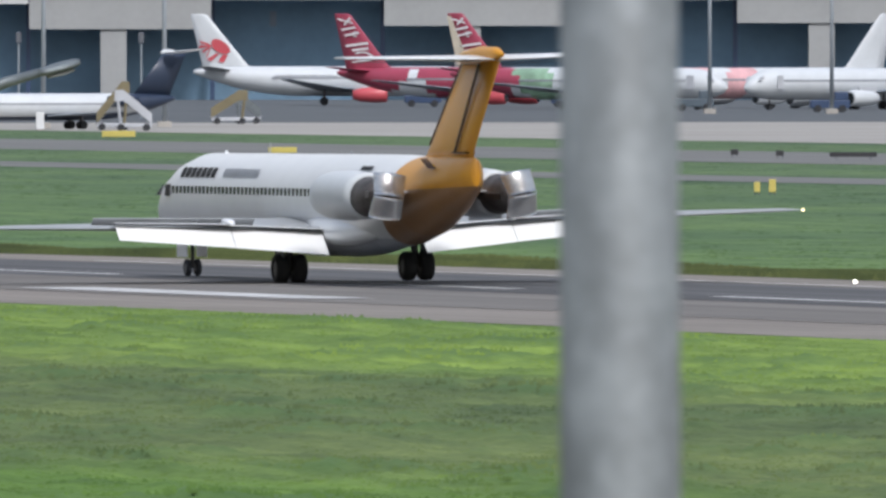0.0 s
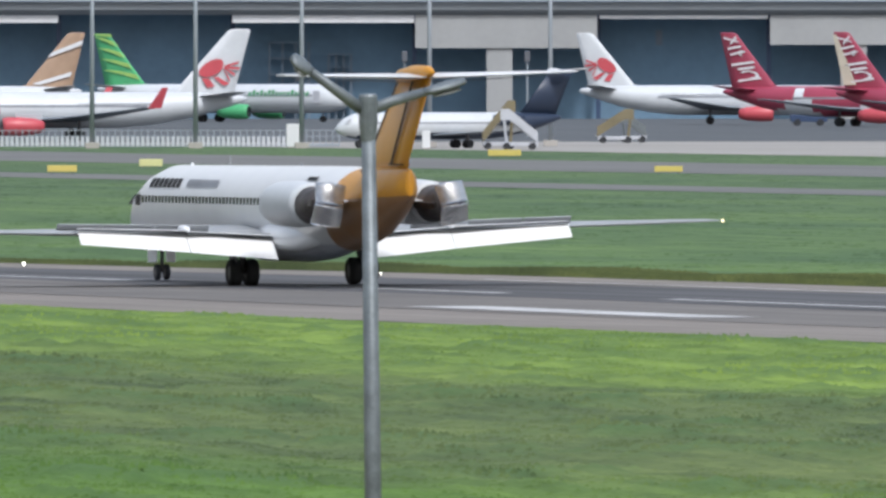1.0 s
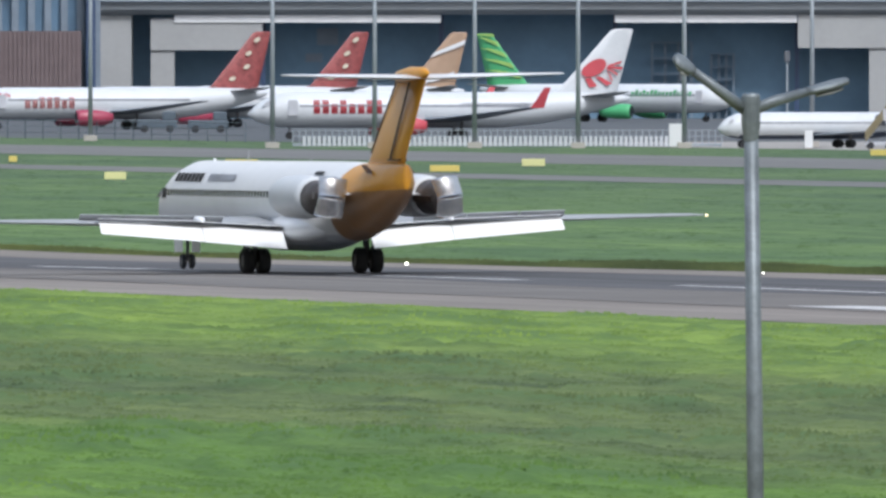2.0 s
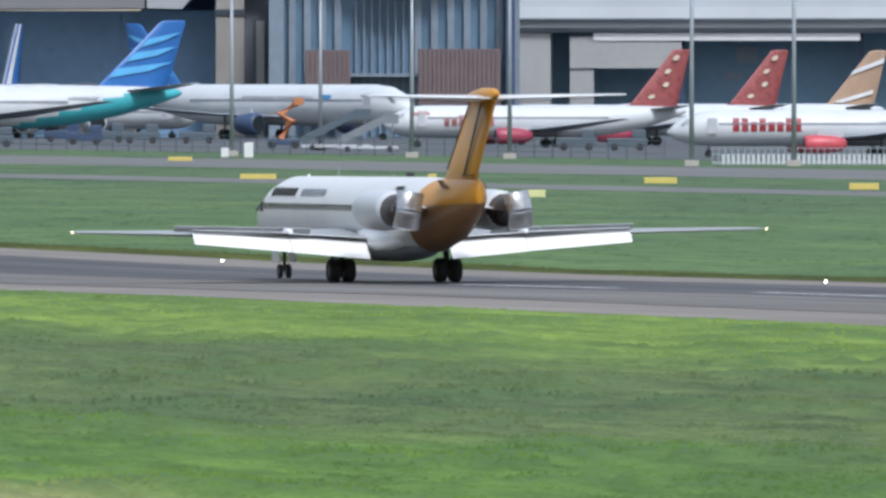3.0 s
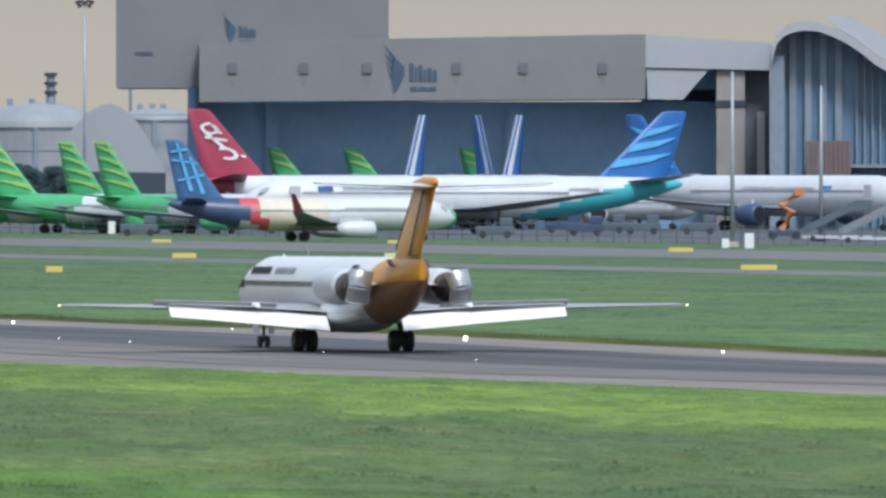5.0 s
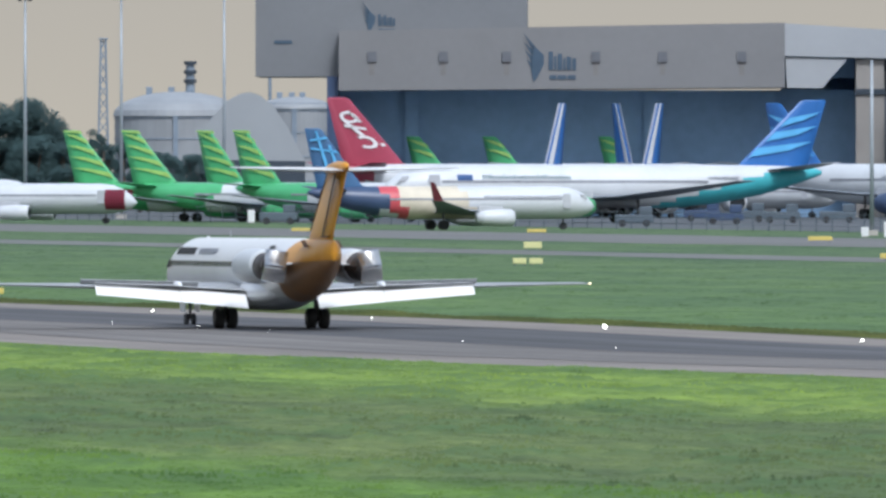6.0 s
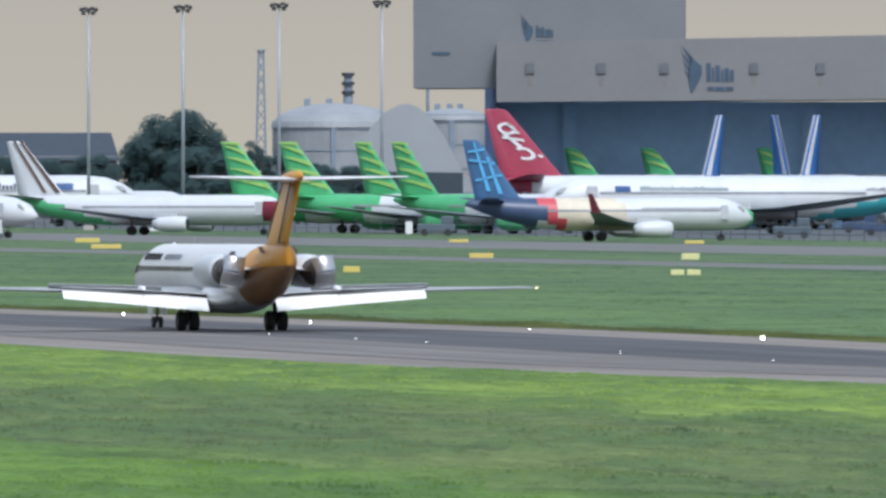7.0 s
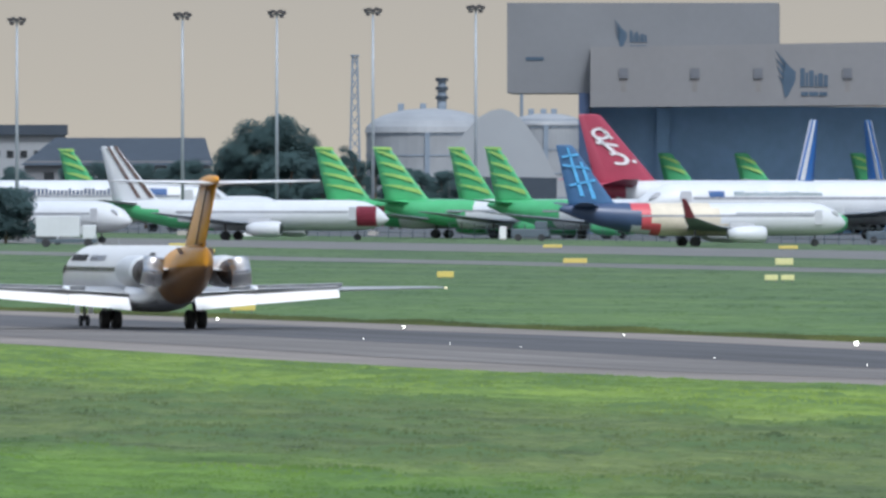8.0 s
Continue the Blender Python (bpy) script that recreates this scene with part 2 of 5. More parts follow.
M["olive"] = mat("dull_olive_paint", (0.20, 0.17, 0.10), 0.6, vary=0.25)
M["ink"] = mat("ink_blue_paint", (0.022, 0.036, 0.07), 0.4)
M["pale_red"] = mat("pale_red_lettering", (0.60, 0.30, 0.30), 0.5, vary=0.3)
M["greyteal"] = mat("grey_teal_lettering", (0.26, 0.36, 0.40), 0.5, vary=0.2)
# dark grey of far wings, lightened by haze put into the colour
M["wing_far"] = mat("lightened_wing_grey", (0.20, 0.225, 0.255), 0.5)
M["denim"] = mat("denim_blue_paint", (0.045, 0.12, 0.25), 0.45)
M["haze_grey"] = mat("light_grey_paint", (0.46, 0.48, 0.52), 0.5)
M["moss"] = mat("moss_and_cream_paint", (0.25, 0.40, 0.28), 0.5, vary=0.5, scale=0.5)
M["brown"] = mat("brown_paint", (0.12, 0.08, 0.07), 0.5)
M["slate"] = mat("slate_blue_paint", (0.09, 0.12, 0.15), 0.5)
M["endpanel"] = mat("pale_panel", (0.34, 0.36, 0.385), 0.6, vary=0.06, scale=0.1, fine=1.0)
M["beige"] = mat("beige_concrete", (0.29, 0.275, 0.26), 0.8, vary=0.15, scale=0.2)
M["panel_dk"] = mat("dark_brown_cladding", (0.135, 0.15, 0.185), 0.7)
M["vent"] = mat("vent_grille", (0.12, 0.13, 0.15), 0.6)
M["stain"] = mat("rain_stain", (0.185, 0.18, 0.18), 0.8)
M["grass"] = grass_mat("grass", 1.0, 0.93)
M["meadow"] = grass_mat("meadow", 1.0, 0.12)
M["rank"] = grass_mat("rank_grass", 0.66)

# ---------------------------------------------------------------- mesh tools


def part(name, bm, material, parent=None, label="", m=None, smooth=False):
    """Links a bmesh as one mesh object, under a thing or a part."""
    me = bpy.data.meshes.new(name)
    bmesh.ops.recalc_face_normals(bm, faces=bm.faces)
    bm.to_mesh(me)
    bm.free()
    for x in (material if isinstance(material, (list, tuple)) else [material]):
        me.materials.append(x)
    if smooth:
        for f in me.polygons:
            f.use_smooth = True
    ob = new(name, me)
    if parent is not None:
        ob.parent = parent
    if m is not None:
        ob.matrix_basis = m
    if label:
        ob["label"] = label
    return ob


def thing(name, m, label, category, group="", kind=""):
    ob = new(name)
    ob.empty_display_size = 0.5
    ob.matrix_basis = m
    return tagged(ob, label, category, group, kind)


def add_box(bm, x0, x1, y0, y1, z0, z1, mi=0, bevel=0.0):
    vs = [bm.verts.new((x, y, z)) for z in (z0, z1) for y in (y0, y1) for x in (x0, x1)]
    fs = []
    for f in ((0, 2, 3, 1), (4, 5, 7, 6), (0, 1, 5, 4), (2, 6, 7, 3), (0, 4, 6, 2), (1, 3, 7, 5)):
        fc = bm.faces.new([vs[i] for i in f])
        fc.material_index = mi
        fs.append(fc)
    if bevel:
        es = {e for f in fs for e in f.edges}
        bmesh.ops.bevel(bm, geom=list(es), offset=bevel, segments=2, affect="EDGES", profile=0.6)
    return fs


def box(x0, x1, y0, y1, z0, z1, bevel=0.0):
    bm = bmesh.new()
    add_box(bm, x0, x1, y0, y1, z0, z1, 0, bevel)
    return bm


def add_tube(bm, pts, radii, seg=10, mi=0, cap=True):
    """A round tube through points."""
    pts = [Vector(p) for p in pts]
    rings = []
    for i, p in enumerate(pts):
        d = (pts[min(i + 1, len(pts) - 1)] - pts[max(i - 1, 0)]).normalized()
        ref = Vector((0, 0, 1)) if abs(d.z) < 0.9 else Vector((1, 0, 0))
        a = d.cross(ref).normalized()
        b = d.cross(a)
        r = radii[i] if isinstance(radii, (list, tuple)) else radii
        rings.append([bm.verts.new(p + a * r * math.cos(2 * math.pi * k / seg) + b * r * math.sin(2 * math.pi * k / seg)) for k in range(seg)])
    for r0, r1 in zip(rings, rings[1:]):
        for k in range(seg):
            bm.faces.new((r0[k], r0[(k + 1) % seg], r1[(k + 1) % seg], r1[k])).material_index = mi
    if cap:
        bm.faces.new(rings[0]).material_index = mi
        bm.faces.new(rings[-1]).material_index = mi


def tube(pts, radii, seg=10, cap=True):
    bm = bmesh.new()
    add_tube(bm, pts, radii, seg, 0, cap)
    return bm


def loft(rings, seg=24, cap=True, paint=None):
    """Ellipse rings (y, centre x, centre z, half width, half height) skinned along y. paint(y, z) picks the material slot."""
    bm = bmesh.new()
    rr = []
    for y, cx, cz, rx, rz in rings:
        rr.append([bm.verts.new((cx + rx * math.sin(2 * math.pi * k / seg), y, cz + rz * math.cos(2 * math.pi * k / seg))) for k in range(seg)])
    for a, b in zip(rr, rr[1:]):
        for k in range(seg):
            f = bm.faces.new((a[k], a[(k + 1) % seg], b[(k + 1) % seg], b[k]))
            if paint:
                c = f.calc_center_median()
                f.material_index = paint(c.y, c.z)
    if cap:
        for r in (rr[0], rr[-1]):
            f = bm.faces.new(r)
            if paint:
                c = f.calc_center_median()
                f.material_index = paint(c.y, c.z)
    return bm


AIRFOIL = ((0, 0), (0.03, 0.35), (0.15, 0.8), (0.4, 1.0), (0.75, 0.55), (1, 0.04), (1, -0.04), (0.7, -0.35), (0.35, -0.6), (0.1, -0.5), (0.02, -0.25))


def foil(stations, upright=False):
    """Airfoil sections (span, y of the leading edge, height, chord, thickness) skinned along the span; upright for a fin."""
    bm = bmesh.new()
    rr = []
    for s, le, h, ch, th in stations:
        ring = []
        for u, v in AIRFOIL:
            y = le - u * ch
            ring.append(bm.verts.new((v * th / 2, y, s) if upright else (s, y, h + v * th / 2)))
        rr.append(ring)
    k = len(AIRFOIL)
    for a, b in zip(rr, rr[1:]):
        for i in range(k):
            bm.faces.new((a[i], a[(i + 1) % k], b[(i + 1) % k], b[i]))
    bm.faces.new(rr[0])
    bm.faces.new(rr[-1])
    return bm


def plate(outline, x, thick=0.04, axis="x"):
    """A thin flat shape; outline in (y, z) at the given x, or (x, z) at the given y."""
    bm = bmesh.new()
    two = []
    for o in (-thick / 2, thick / 2):
        two.append([bm.verts.new((x + o, a, b) if axis == "x" else (a, x + o, b)) for a, b in outline])
    bm.faces.new(two[0])
    bm.faces.new(two[1])
    n = len(outline)
    for i in range(n):
        bm.faces.new((two[0][i], two[0][(i + 1) % n], two[1][(i + 1) % n], two[1][i]))
    return bm


def turf_edge(q):
    """Offset at which the meadow meets the paving; shifted inward along the far stretch to fit the camera's view."""
    f = max(0.0, min(1.0, (q - 850) / 220))
    return 214.6 + 3.4 * f * f * (3 - 2 * f)


def strip(name, p0, p1, q0, q1, z, material, label, category, step=40, kind="structure", thick=0.0, wob=0.0, seed=1):
    """A paved strip along the runway between two offsets, subdivided, with ragged sides when wob is given."""
    bm = bmesh.new()
    n = max(1, int((q1 - q0) / step))
    prev = None
    for i in range(n + 1):
        q = q0 + (q1 - q0) * i / n
        w0 = wob * noise.noise(Vector((q * 0.02, seed, 0)))
        w1 = wob * noise.noise(Vector((q * 0.02, seed + 9, 0)))
        near = p0(q) if callable(p0) else p0
        cur = [bm.verts.new(rw(near + w0, q, z)), bm.verts.new(rw(p1 + w1, q, z))]
        if prev:
            bm.faces.new((prev[0], prev[1], cur[1], cur[0]))
        prev = cur
    ob = part(name, bm, material)
    return tagged(ob, label, category, kind=kind)

# ---------------------------------------------------------------- ground and runway
bm = bmesh.new()
GP = [-12000, -3000, -600, -100, 0, 60, 100, 140, 180, 217, 240, 270, 300, 330, 360, 395, 430, 600, 1200, 3000, 12000]
GQ = [-3000, -500, 0, 400, 600] + list(range(650, 1500, 25)) + [1700, 2200, 3000, 4000, 6000, 16000]
gv = [[bm.verts.new(rw(p, q)) for p in GP] for q in GQ]
for j in range(len(GQ) - 1):
    for i in range(len(GP) - 1):
        bm.faces.new((gv[j][i], gv[j][i + 1], gv[j + 1][i + 1], gv[j + 1][i]))
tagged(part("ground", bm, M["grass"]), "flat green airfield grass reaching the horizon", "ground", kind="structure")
strip("runway_shoulder", turf_edge, 265.5, -400, 3600, 0.03, M["shoulder"], "brownish grey weathered runway edge paving", "runway", wob=0.8, step=8)
strip("runway", 225.5, 257.5, -400, 3600, 0.05, M["tar"], "dark rubber-streaked asphalt runway", "runway", wob=1.2, step=8)
strip("rubber_band", 239.5, 256.5, -400, 3600, 0.06, M["rubber"], "black rubber-stained touchdown lane of the runway", "runway", wob=1.6, step=6, seed=5)
strip("taxiway_near", 435, 452, -400, 4000, 0.02, M["taxi"], "narrow grey service road across the grass", "taxiway", wob=1.5, step=20)
strip("taxiway_far", 500, 548, -400, 4000, 0.02, M["taxi"], "broad grey taxiway before the apron", "taxiway", wob=2.5, step=20)
strip("apron", 596, 2600, -600, 2290, 0.03, M["apron"], "pale stained concrete parking apron", "apron", wob=3, step=25)
strip("apron_west", 592, 2600, 2290, 5200, 0.03, M["apron_dark"], "dark blue-grey parking apron", "apron", wob=2, step=25)


def painted(p, q0, q1, w, z=0.07):
    bm = bmesh.new()
    n = 6
    prev = None
    for i in range(n + 1):
        q = q0 + (q1 - q0) * i / n
        cur = [bm.verts.new(rw(p - w / 2, q, z)), bm.verts.new(rw(p + w / 2, q, z))]
        if prev:
            bm.faces.new((prev[0], prev[1], cur[1], cur[0]))
        prev = cur
    ob = part("runway_marking", bm, M["mark"])
    return tagged(ob, "worn white painted stripe on the runway", "road marking", "runway stripes", "structure")


for q in (690, 740, 796, 850, 905, 960):
    painted(243.5, q, q + 31, 0.9)
painted(228.5, 769, 806, 3.0)
painted(228.5, 619, 656, 3.0)
painted(258.3, 640, 760, 0.6)
painted(258.3, 780, 905, 0.5)
painted(250, 1395, 1440, 1.0)

# ---------------------------------------------------------------- grass


def tufts(name, places, heights, spread, width, blades, material, label, rng):
    """Many small bent blades joined into one mesh."""
    n = len(places)
    k = n * blades
    base = np.repeat(places, blades, axis=0) + np.concatenate([rng.normal(0, spread, (k, 2)), np.zeros((k, 1))], axis=1)
    h = np.repeat(heights, blades) * rng.uniform(0.55, 1.15, k)
    ang = rng.uniform(-0.45, 0.45, k)
    side = np.stack([np.cos(ang), np.sin(ang), np.zeros(k)], 1) * (width * rng.uniform(0.6, 1.4, k))[:, None]
    lean = np.stack([rng.normal(0, 0.2, k) * h, np.clip(rng.normal(0.6, 0.2, k), 0.3, 1.2) * h, h], 1)
    v = np.stack([base - side, base + side, base + lean], 1).reshape(-1, 3)
    me = bpy.data.meshes.new(name)
    me.from_pydata(v.tolist(), [], np.arange(3 * k).reshape(-1, 3).tolist())
    me.materials.append(material)
    return tagged(new(name, me), label, "grass", kind="stuff")


def rough_height(p, lo, hi, fx=0.16, fy=0.03):
    return lo + (hi - lo) * np.array([max(0.0, min(1.0, 0.5 + 1.1 * noise.noise(Vector((x * fx, y * fy, 5.0))))) for x, y, z in p])


rng = np.random.default_rng(4)


def wedge(n, t0, t1, dlo, dhi, plo, phi):
    """Random places in the strip between two runway offsets, seen from the eye between two bearings."""
    t, d = rng.uniform(t0, t1, n), rng.uniform(dlo, dhi, n)
    a = (t - 784) / TICKS
    p = d * np.sin(a + RUNWAY_TURN)
    keep = (p > plo) & (p < phi)
    return np.stack([d * np.sin(a), d * np.cos(a), np.zeros(n)], 1)[keep]


# large tussocks: offset, place along the runway, half width, half length
TUSSOCKS = ((132, 528, 2.0, 7), (190, 855, 1.7, 8), (132, 592, 1.2, 7), (196, 700, 0.8, 5), (160, 640, 1.1, 6), (118, 560, 1.0, 6), (150, 780, 1.3, 8), (172, 560, 0.9, 5))


def rankness(p, q):
    """How rank the grass stands, 0 to 1: scattered wide tussocks."""
    v = noise.noise(Vector((p * 0.17, q * 0.06, 11.0))) + 0.55 * noise.noise(Vector((p * 0.7, q * 0.32, 5.0))) + 0.25 * noise.noise(Vector((p * 1.9, q * 0.9, 2.0)))
    r = max(0.0, (v - 0.12) / 0.5)
    for p0, q0, a, b in TUSSOCKS:
        if abs(q - q0) < 3 * b:
            r += 1.5 * math.exp(-((p - p0 - (q - q0) * 0.22) / a) ** 2 - ((q - q0) / b) ** 2)
    return min(1.0, r)


def verge(p, q):
    """0 on the low mown verge at the paving, rising to 1 in the open meadow."""
    return min(1.0, max(0.0, (turf_edge(q) + 0.3 - p) / 12)) ** 0.65


def swell(p, q):
    """Height of the uneven meadow above the airfield level."""
    n = noise.noise
    h = 0.14 * (0.5 + n(Vector((p * 0.10, q * 0.022, 0)))) + 0.15 * n(Vector((p * 0.33, q * 0.085, 3.0))) + 0.10 * n(Vector((p * 0.9, q * 0.3, 7.0))) + 0.055 * n(Vector((p * 2.4, q * 1.0, 1.0)))
    return max(0.012, h + 0.05 + 0.24 * rankness(p, q)) * verge(p, q) + 0.004


def meadow():
    """The tussocky meadow between the viewer and the runway, one uneven sheet."""
    rows, cols = 500, 400
    ang = np.linspace(0.174, 0.320, cols)
    ps = np.linspace(74, 218.6, rows)
    vs, idx, rk = [], {}, []
    fs = []
    for i, p in enumerate(ps):
        for j, t in enumerate(ang):
            if p / math.sin(t) < 436:
                continue
            q = p / math.tan(t)
            idx[i, j] = len(vs)
            v = rw(p, q)
            vs.append((v.x, v.y, v.z + swell(p, q)))
            rk.append(0.75 * rankness(p, q))
    for i in range(rows - 1):
        for j in range(cols - 1):
            k = [idx.get(c) for c in ((i, j), (i + 1, j), (i + 1, j + 1), (i, j + 1))]
            if None not in k:
                fs.append(k)
    me = bpy.data.meshes.new("meadow")
    me.from_pydata(vs, [], fs)
    me.materials.append(M["meadow"])
    me.attributes.new("rank", "FLOAT", "POINT").data.foreach_set("value", rk)
    me.polygons.foreach_set("use_smooth", [True] * len(fs))
    return tagged(new("meadow", me), "bright green uneven meadow beside the runway", "grass", kind="stuff")


meadow()


def lifted(places):
    s, c = math.sin(RUNWAY_TURN), math.cos(RUNWAY_TURN)
    for v in places:
        p, q = v[0] * c + v[1] * s, v[1] * c - v[0] * s
        v[2] = dip(p, q) + (swell(p, q) - 0.02 if p < turf_edge(q) else 0.0)
    return places


def meadow_height(places):
    s, c = math.sin(RUNWAY_TURN), math.cos(RUNWAY_TURN)
    return rough_height(places, 0.03, 0.08) * 0.9 + np.array([0.09 * verge(v[0] * c + v[1] * s, v[1] * c - v[0] * s) * rankness(v[0] * c + v[1] * s, v[1] * c - v[0] * s) for v in places])


pl = wedge(90000, -1450, 4150, 440, 1230, 20, 218)
along = pl[:, 1] * math.cos(RUNWAY_TURN) - pl[:, 0] * math.sin(RUNWAY_TURN)
across = pl[:, 0] * math.cos(RUNWAY_TURN) + pl[:, 1] * math.sin(RUNWAY_TURN)
pl = lifted(pl[across < np.array([turf_edge(q) for q in along])])
tufts("meadow_grass", pl, meadow_height(pl), 0.22, 0.075, 3, M["grass"], "short green grass blades in the meadow", rng)
pl = lifted(wedge(14000, -1450, 4150, 850, 2400, 273, 434))
tufts("infield_grass", pl, rough_height(pl, 0.02, 0.07), 0.3, 0.16, 4, M["grass"], "green infield grass beyond the runway", rng)
pl = wedge(9000, -1450, 4150, 1350, 3300, 453, 595)
pl = np.array([v for v in pl if not 499 < v[0] * math.cos(RUNWAY_TURN) + v[1] * math.sin(RUNWAY_TURN) < 549])
tufts("apron_side_grass", pl, rough_height(pl, 0.02, 0.07), 0.4, 0.2, 4, M["grass"], "green grass between taxiways and apron", rng)

def bank(n, q0, q1, plo, phi, lo, hi, seed):
    q = rng.uniform(q0, q1, n)
    p = rng.uniform(plo, phi, n)
    pts = np.array([tuple(rw(a, b)) for a, b in zip(p, q)])
    hh = np.array([lo + (hi - lo) * max(0, min(1, 0.5 + noise.noise(Vector((b * 0.05, seed, 0))))) for b in q])
    return pts, hh


pl, hh = bank(26000, 640, 985, 266, 272, 0.14, 0.42, 3)
tufts("rank_grass_bank", pl, hh, 0.25, 0.10, 4, M["rank"], "tall brownish dry grass along the runway edge", rng)
pl, hh = bank(9000, 985, 1500, 266, 270, 0.08, 0.3, 8)
tufts("rank_grass_edge", pl, hh, 0.2, 0.06, 4, M["rank"], "short dry grass fringe along the runway edge", rng)


# ---------------------------------------------------------------- runway lamps and signs
def runway_lamp(q, p, r, glow):
    o = rw(p, q, 0.03)
    e = thing("runway_lamp", Matrix.Translation(o), "small round white runway edge lamp, lit", "runway lamp", "runway edge lamps")
    part("stem", tube([(0, 0, 0), (0, 0, 0.06)], 0.04, 8), M["steel"], e)
    bm = bmesh.new()
    bmesh.ops.create_uvsphere(bm, u_segments=12, v_segments=8, radius=r)
    part("globe", bm, glow, e, m=Matrix.Translation((0, 0, 0.05 + r)), smooth=True)


runway_lamp(1284, 258.5, 0.06, M["lamp_glow"])
for k in (-9, -8, -6, -4, -3, -1, 0, 1, 3, 5):
    runway_lamp((1179.8 + 61 * k) * 0.9935, 260.8, 0.11 if k == 0 else (0.065 if k in (2, 3, -3, -6, -1) else 0.035), M["lamp_glow"])
for q, p in ((1083, 241.5), (1119, 241.5), (1168, 241.5), (1187, 241.5), (1211, 241.5)):
    e = thing("inset_lamp", Matrix.Translation(rw(p, q, 0.06)), "tiny flush runway lamp, lit", "runway lamp", "inset runway lamps")
    part("globe", tube([(0, 0, 0), (0, 0, 0.05)], [0.014, 0.009], 8), M["lamp_glow"], e)


def guide_sign(tick, drop, w=2.4, hgt=0.55, paint="yellow", bar=False):
    """A low taxiway sign on two short legs, facing the viewer."""
    d = EYE * TICKS / max(drop + 5 - 147, 60)
    e = thing("taxiway_sign", Matrix.Translation(site(tick, d, 0.03)) @ pose(0, 0, 0, 0, 0, -(tick - 784) / TICKS * 57.3),
              "low yellow taxiway guidance sign on short legs" if paint != "white" else "low white marker board on short legs", "airfield sign", "taxiway signs")
    part("board", box(-w / 2, w / 2, -0.12, 0.12, 0.2, 0.2 + hgt, 0.03), M[paint], e)
    for x in (-w * 0.36, w * 0.36):
        part("leg", tube([(x, 0, 0), (x, 0, 0.22)], 0.05, 6), M["steel"], e)
    if bar:
        part("writing_bar", box(-w * 0.3, w * 0.3, -0.135, -0.122, 0.2 + hgt * 0.4, 0.2 + hgt * 0.6), M["title"], e)


for t, dr, w, hg, pc in ((2622, 330, 3.0, 0.55, "yellow"), (2912, 359, 2.2, 0.45, "yellow"), (1839, 359, 2.3, 0.5, "yellow"), (1996, 349, 1.9, 0.6, "lemon"),
                         (629, 307, 2.5, 0.42, "yellow"), (120, 321, 1.7, 0.6, "lemon"), (97, 349, 1.1, 0.45, "lemon"), (126, 349, 1.1, 0.45, "lemon"),
                         (1479, 348, 2.7, 0.5, "yellow"), (1256, 373, 1.6, 0.55, "lemon"), (767, 340, 3.1, 0.45, "yellow"), (-250, 318, 2.3, 0.45, "yellow"),
                         (-290, 290, 2.2, 0.35, "yellow"), (127, 292, 2.2, 0.35, "yellow"), (-480, 344, 1.4, 0.5, "yellow"), (-838, 404, 1.6, 0.4, "yellow"),
                         (-947, 290, 2.8, 0.5, "yellow"), (-914, 301, 3.2, 0.45, "yellow"), (-832, 269, 2.8, 0.4, "white"),
                         (3752, 430, 0.35, 0.6, "yellow"), (3779, 430, 0.4, 0.75, "yellow"), (3922, 366, 3.6, 0.35, "title"), (3792, 364, 0.6, 0.4, "title"),
                         (3712, 362, 0.6, 0.4, "title"), (1036, 339, 0.7, 0.5, "title"), (1075, 341, 0.7, 0.5, "yellow")):
    guide_sign(t, dr, w, hg, pc)


# ---------------------------------------------------------------- the landing jet
def wheel(parent, x, y, r, w, name="wheel"):
    rim = part(name, tube([(x - w * 0.42, y, r), (x + w * 0.42, y, r)], r * 0.5, 14), M["rim"], parent, "grey metal wheel hub")
    bm = bmesh.new()
    prof = [(-w / 2, r * 0.55), (-w / 2, r * 0.82), (-w * 0.36, r * 0.97), (0, r), (w * 0.36, r * 0.97), (w / 2, r * 0.82), (w / 2, r * 0.55)]
    rings = []
    for k in range(22):
        a = 2 * math.pi * k / 22
        rings.append([bm.verts.new((x + px, y + rr * math.cos(a), r + rr * math.sin(a))) for px, rr in prof])
    for k in range(22):
        a, b = rings[k], rings[(k + 1) % 22]
        for i in range(len(prof)):
            j = (i + 1) % len(prof)
            bm.faces.new((a[i], a[j], b[j], b[i]))
    part("tyre", bm, M["tyre"], rim, "black rubber tyre", smooth=True)
    return rim


def skin(y0, y1, z0, z1, s, rx, rz, zc, slant=0.0, off=0.02):
    """A thin patch of paint that follows a round fuselage side."""
    bm = bmesh.new()
    prev = None
    for i in range(7):
        z = z0 + (z1 - z0) * i / 6
        x = s * (rx * math.sqrt(max(0.0, 1 - ((z - zc) / rz) ** 2)) + off)
        cur = [bm.verts.new((x, y0 + slant * i / 6, z)), bm.verts.new((x, y1 + slant * i / 6, z))]
        if prev:
            bm.faces.new((prev[0], prev[1], cur[1], cur[0]))
        prev = cur
    bmesh.ops.solidify(bm, geom=list(bm.faces), thickness=0.012)
    return bm


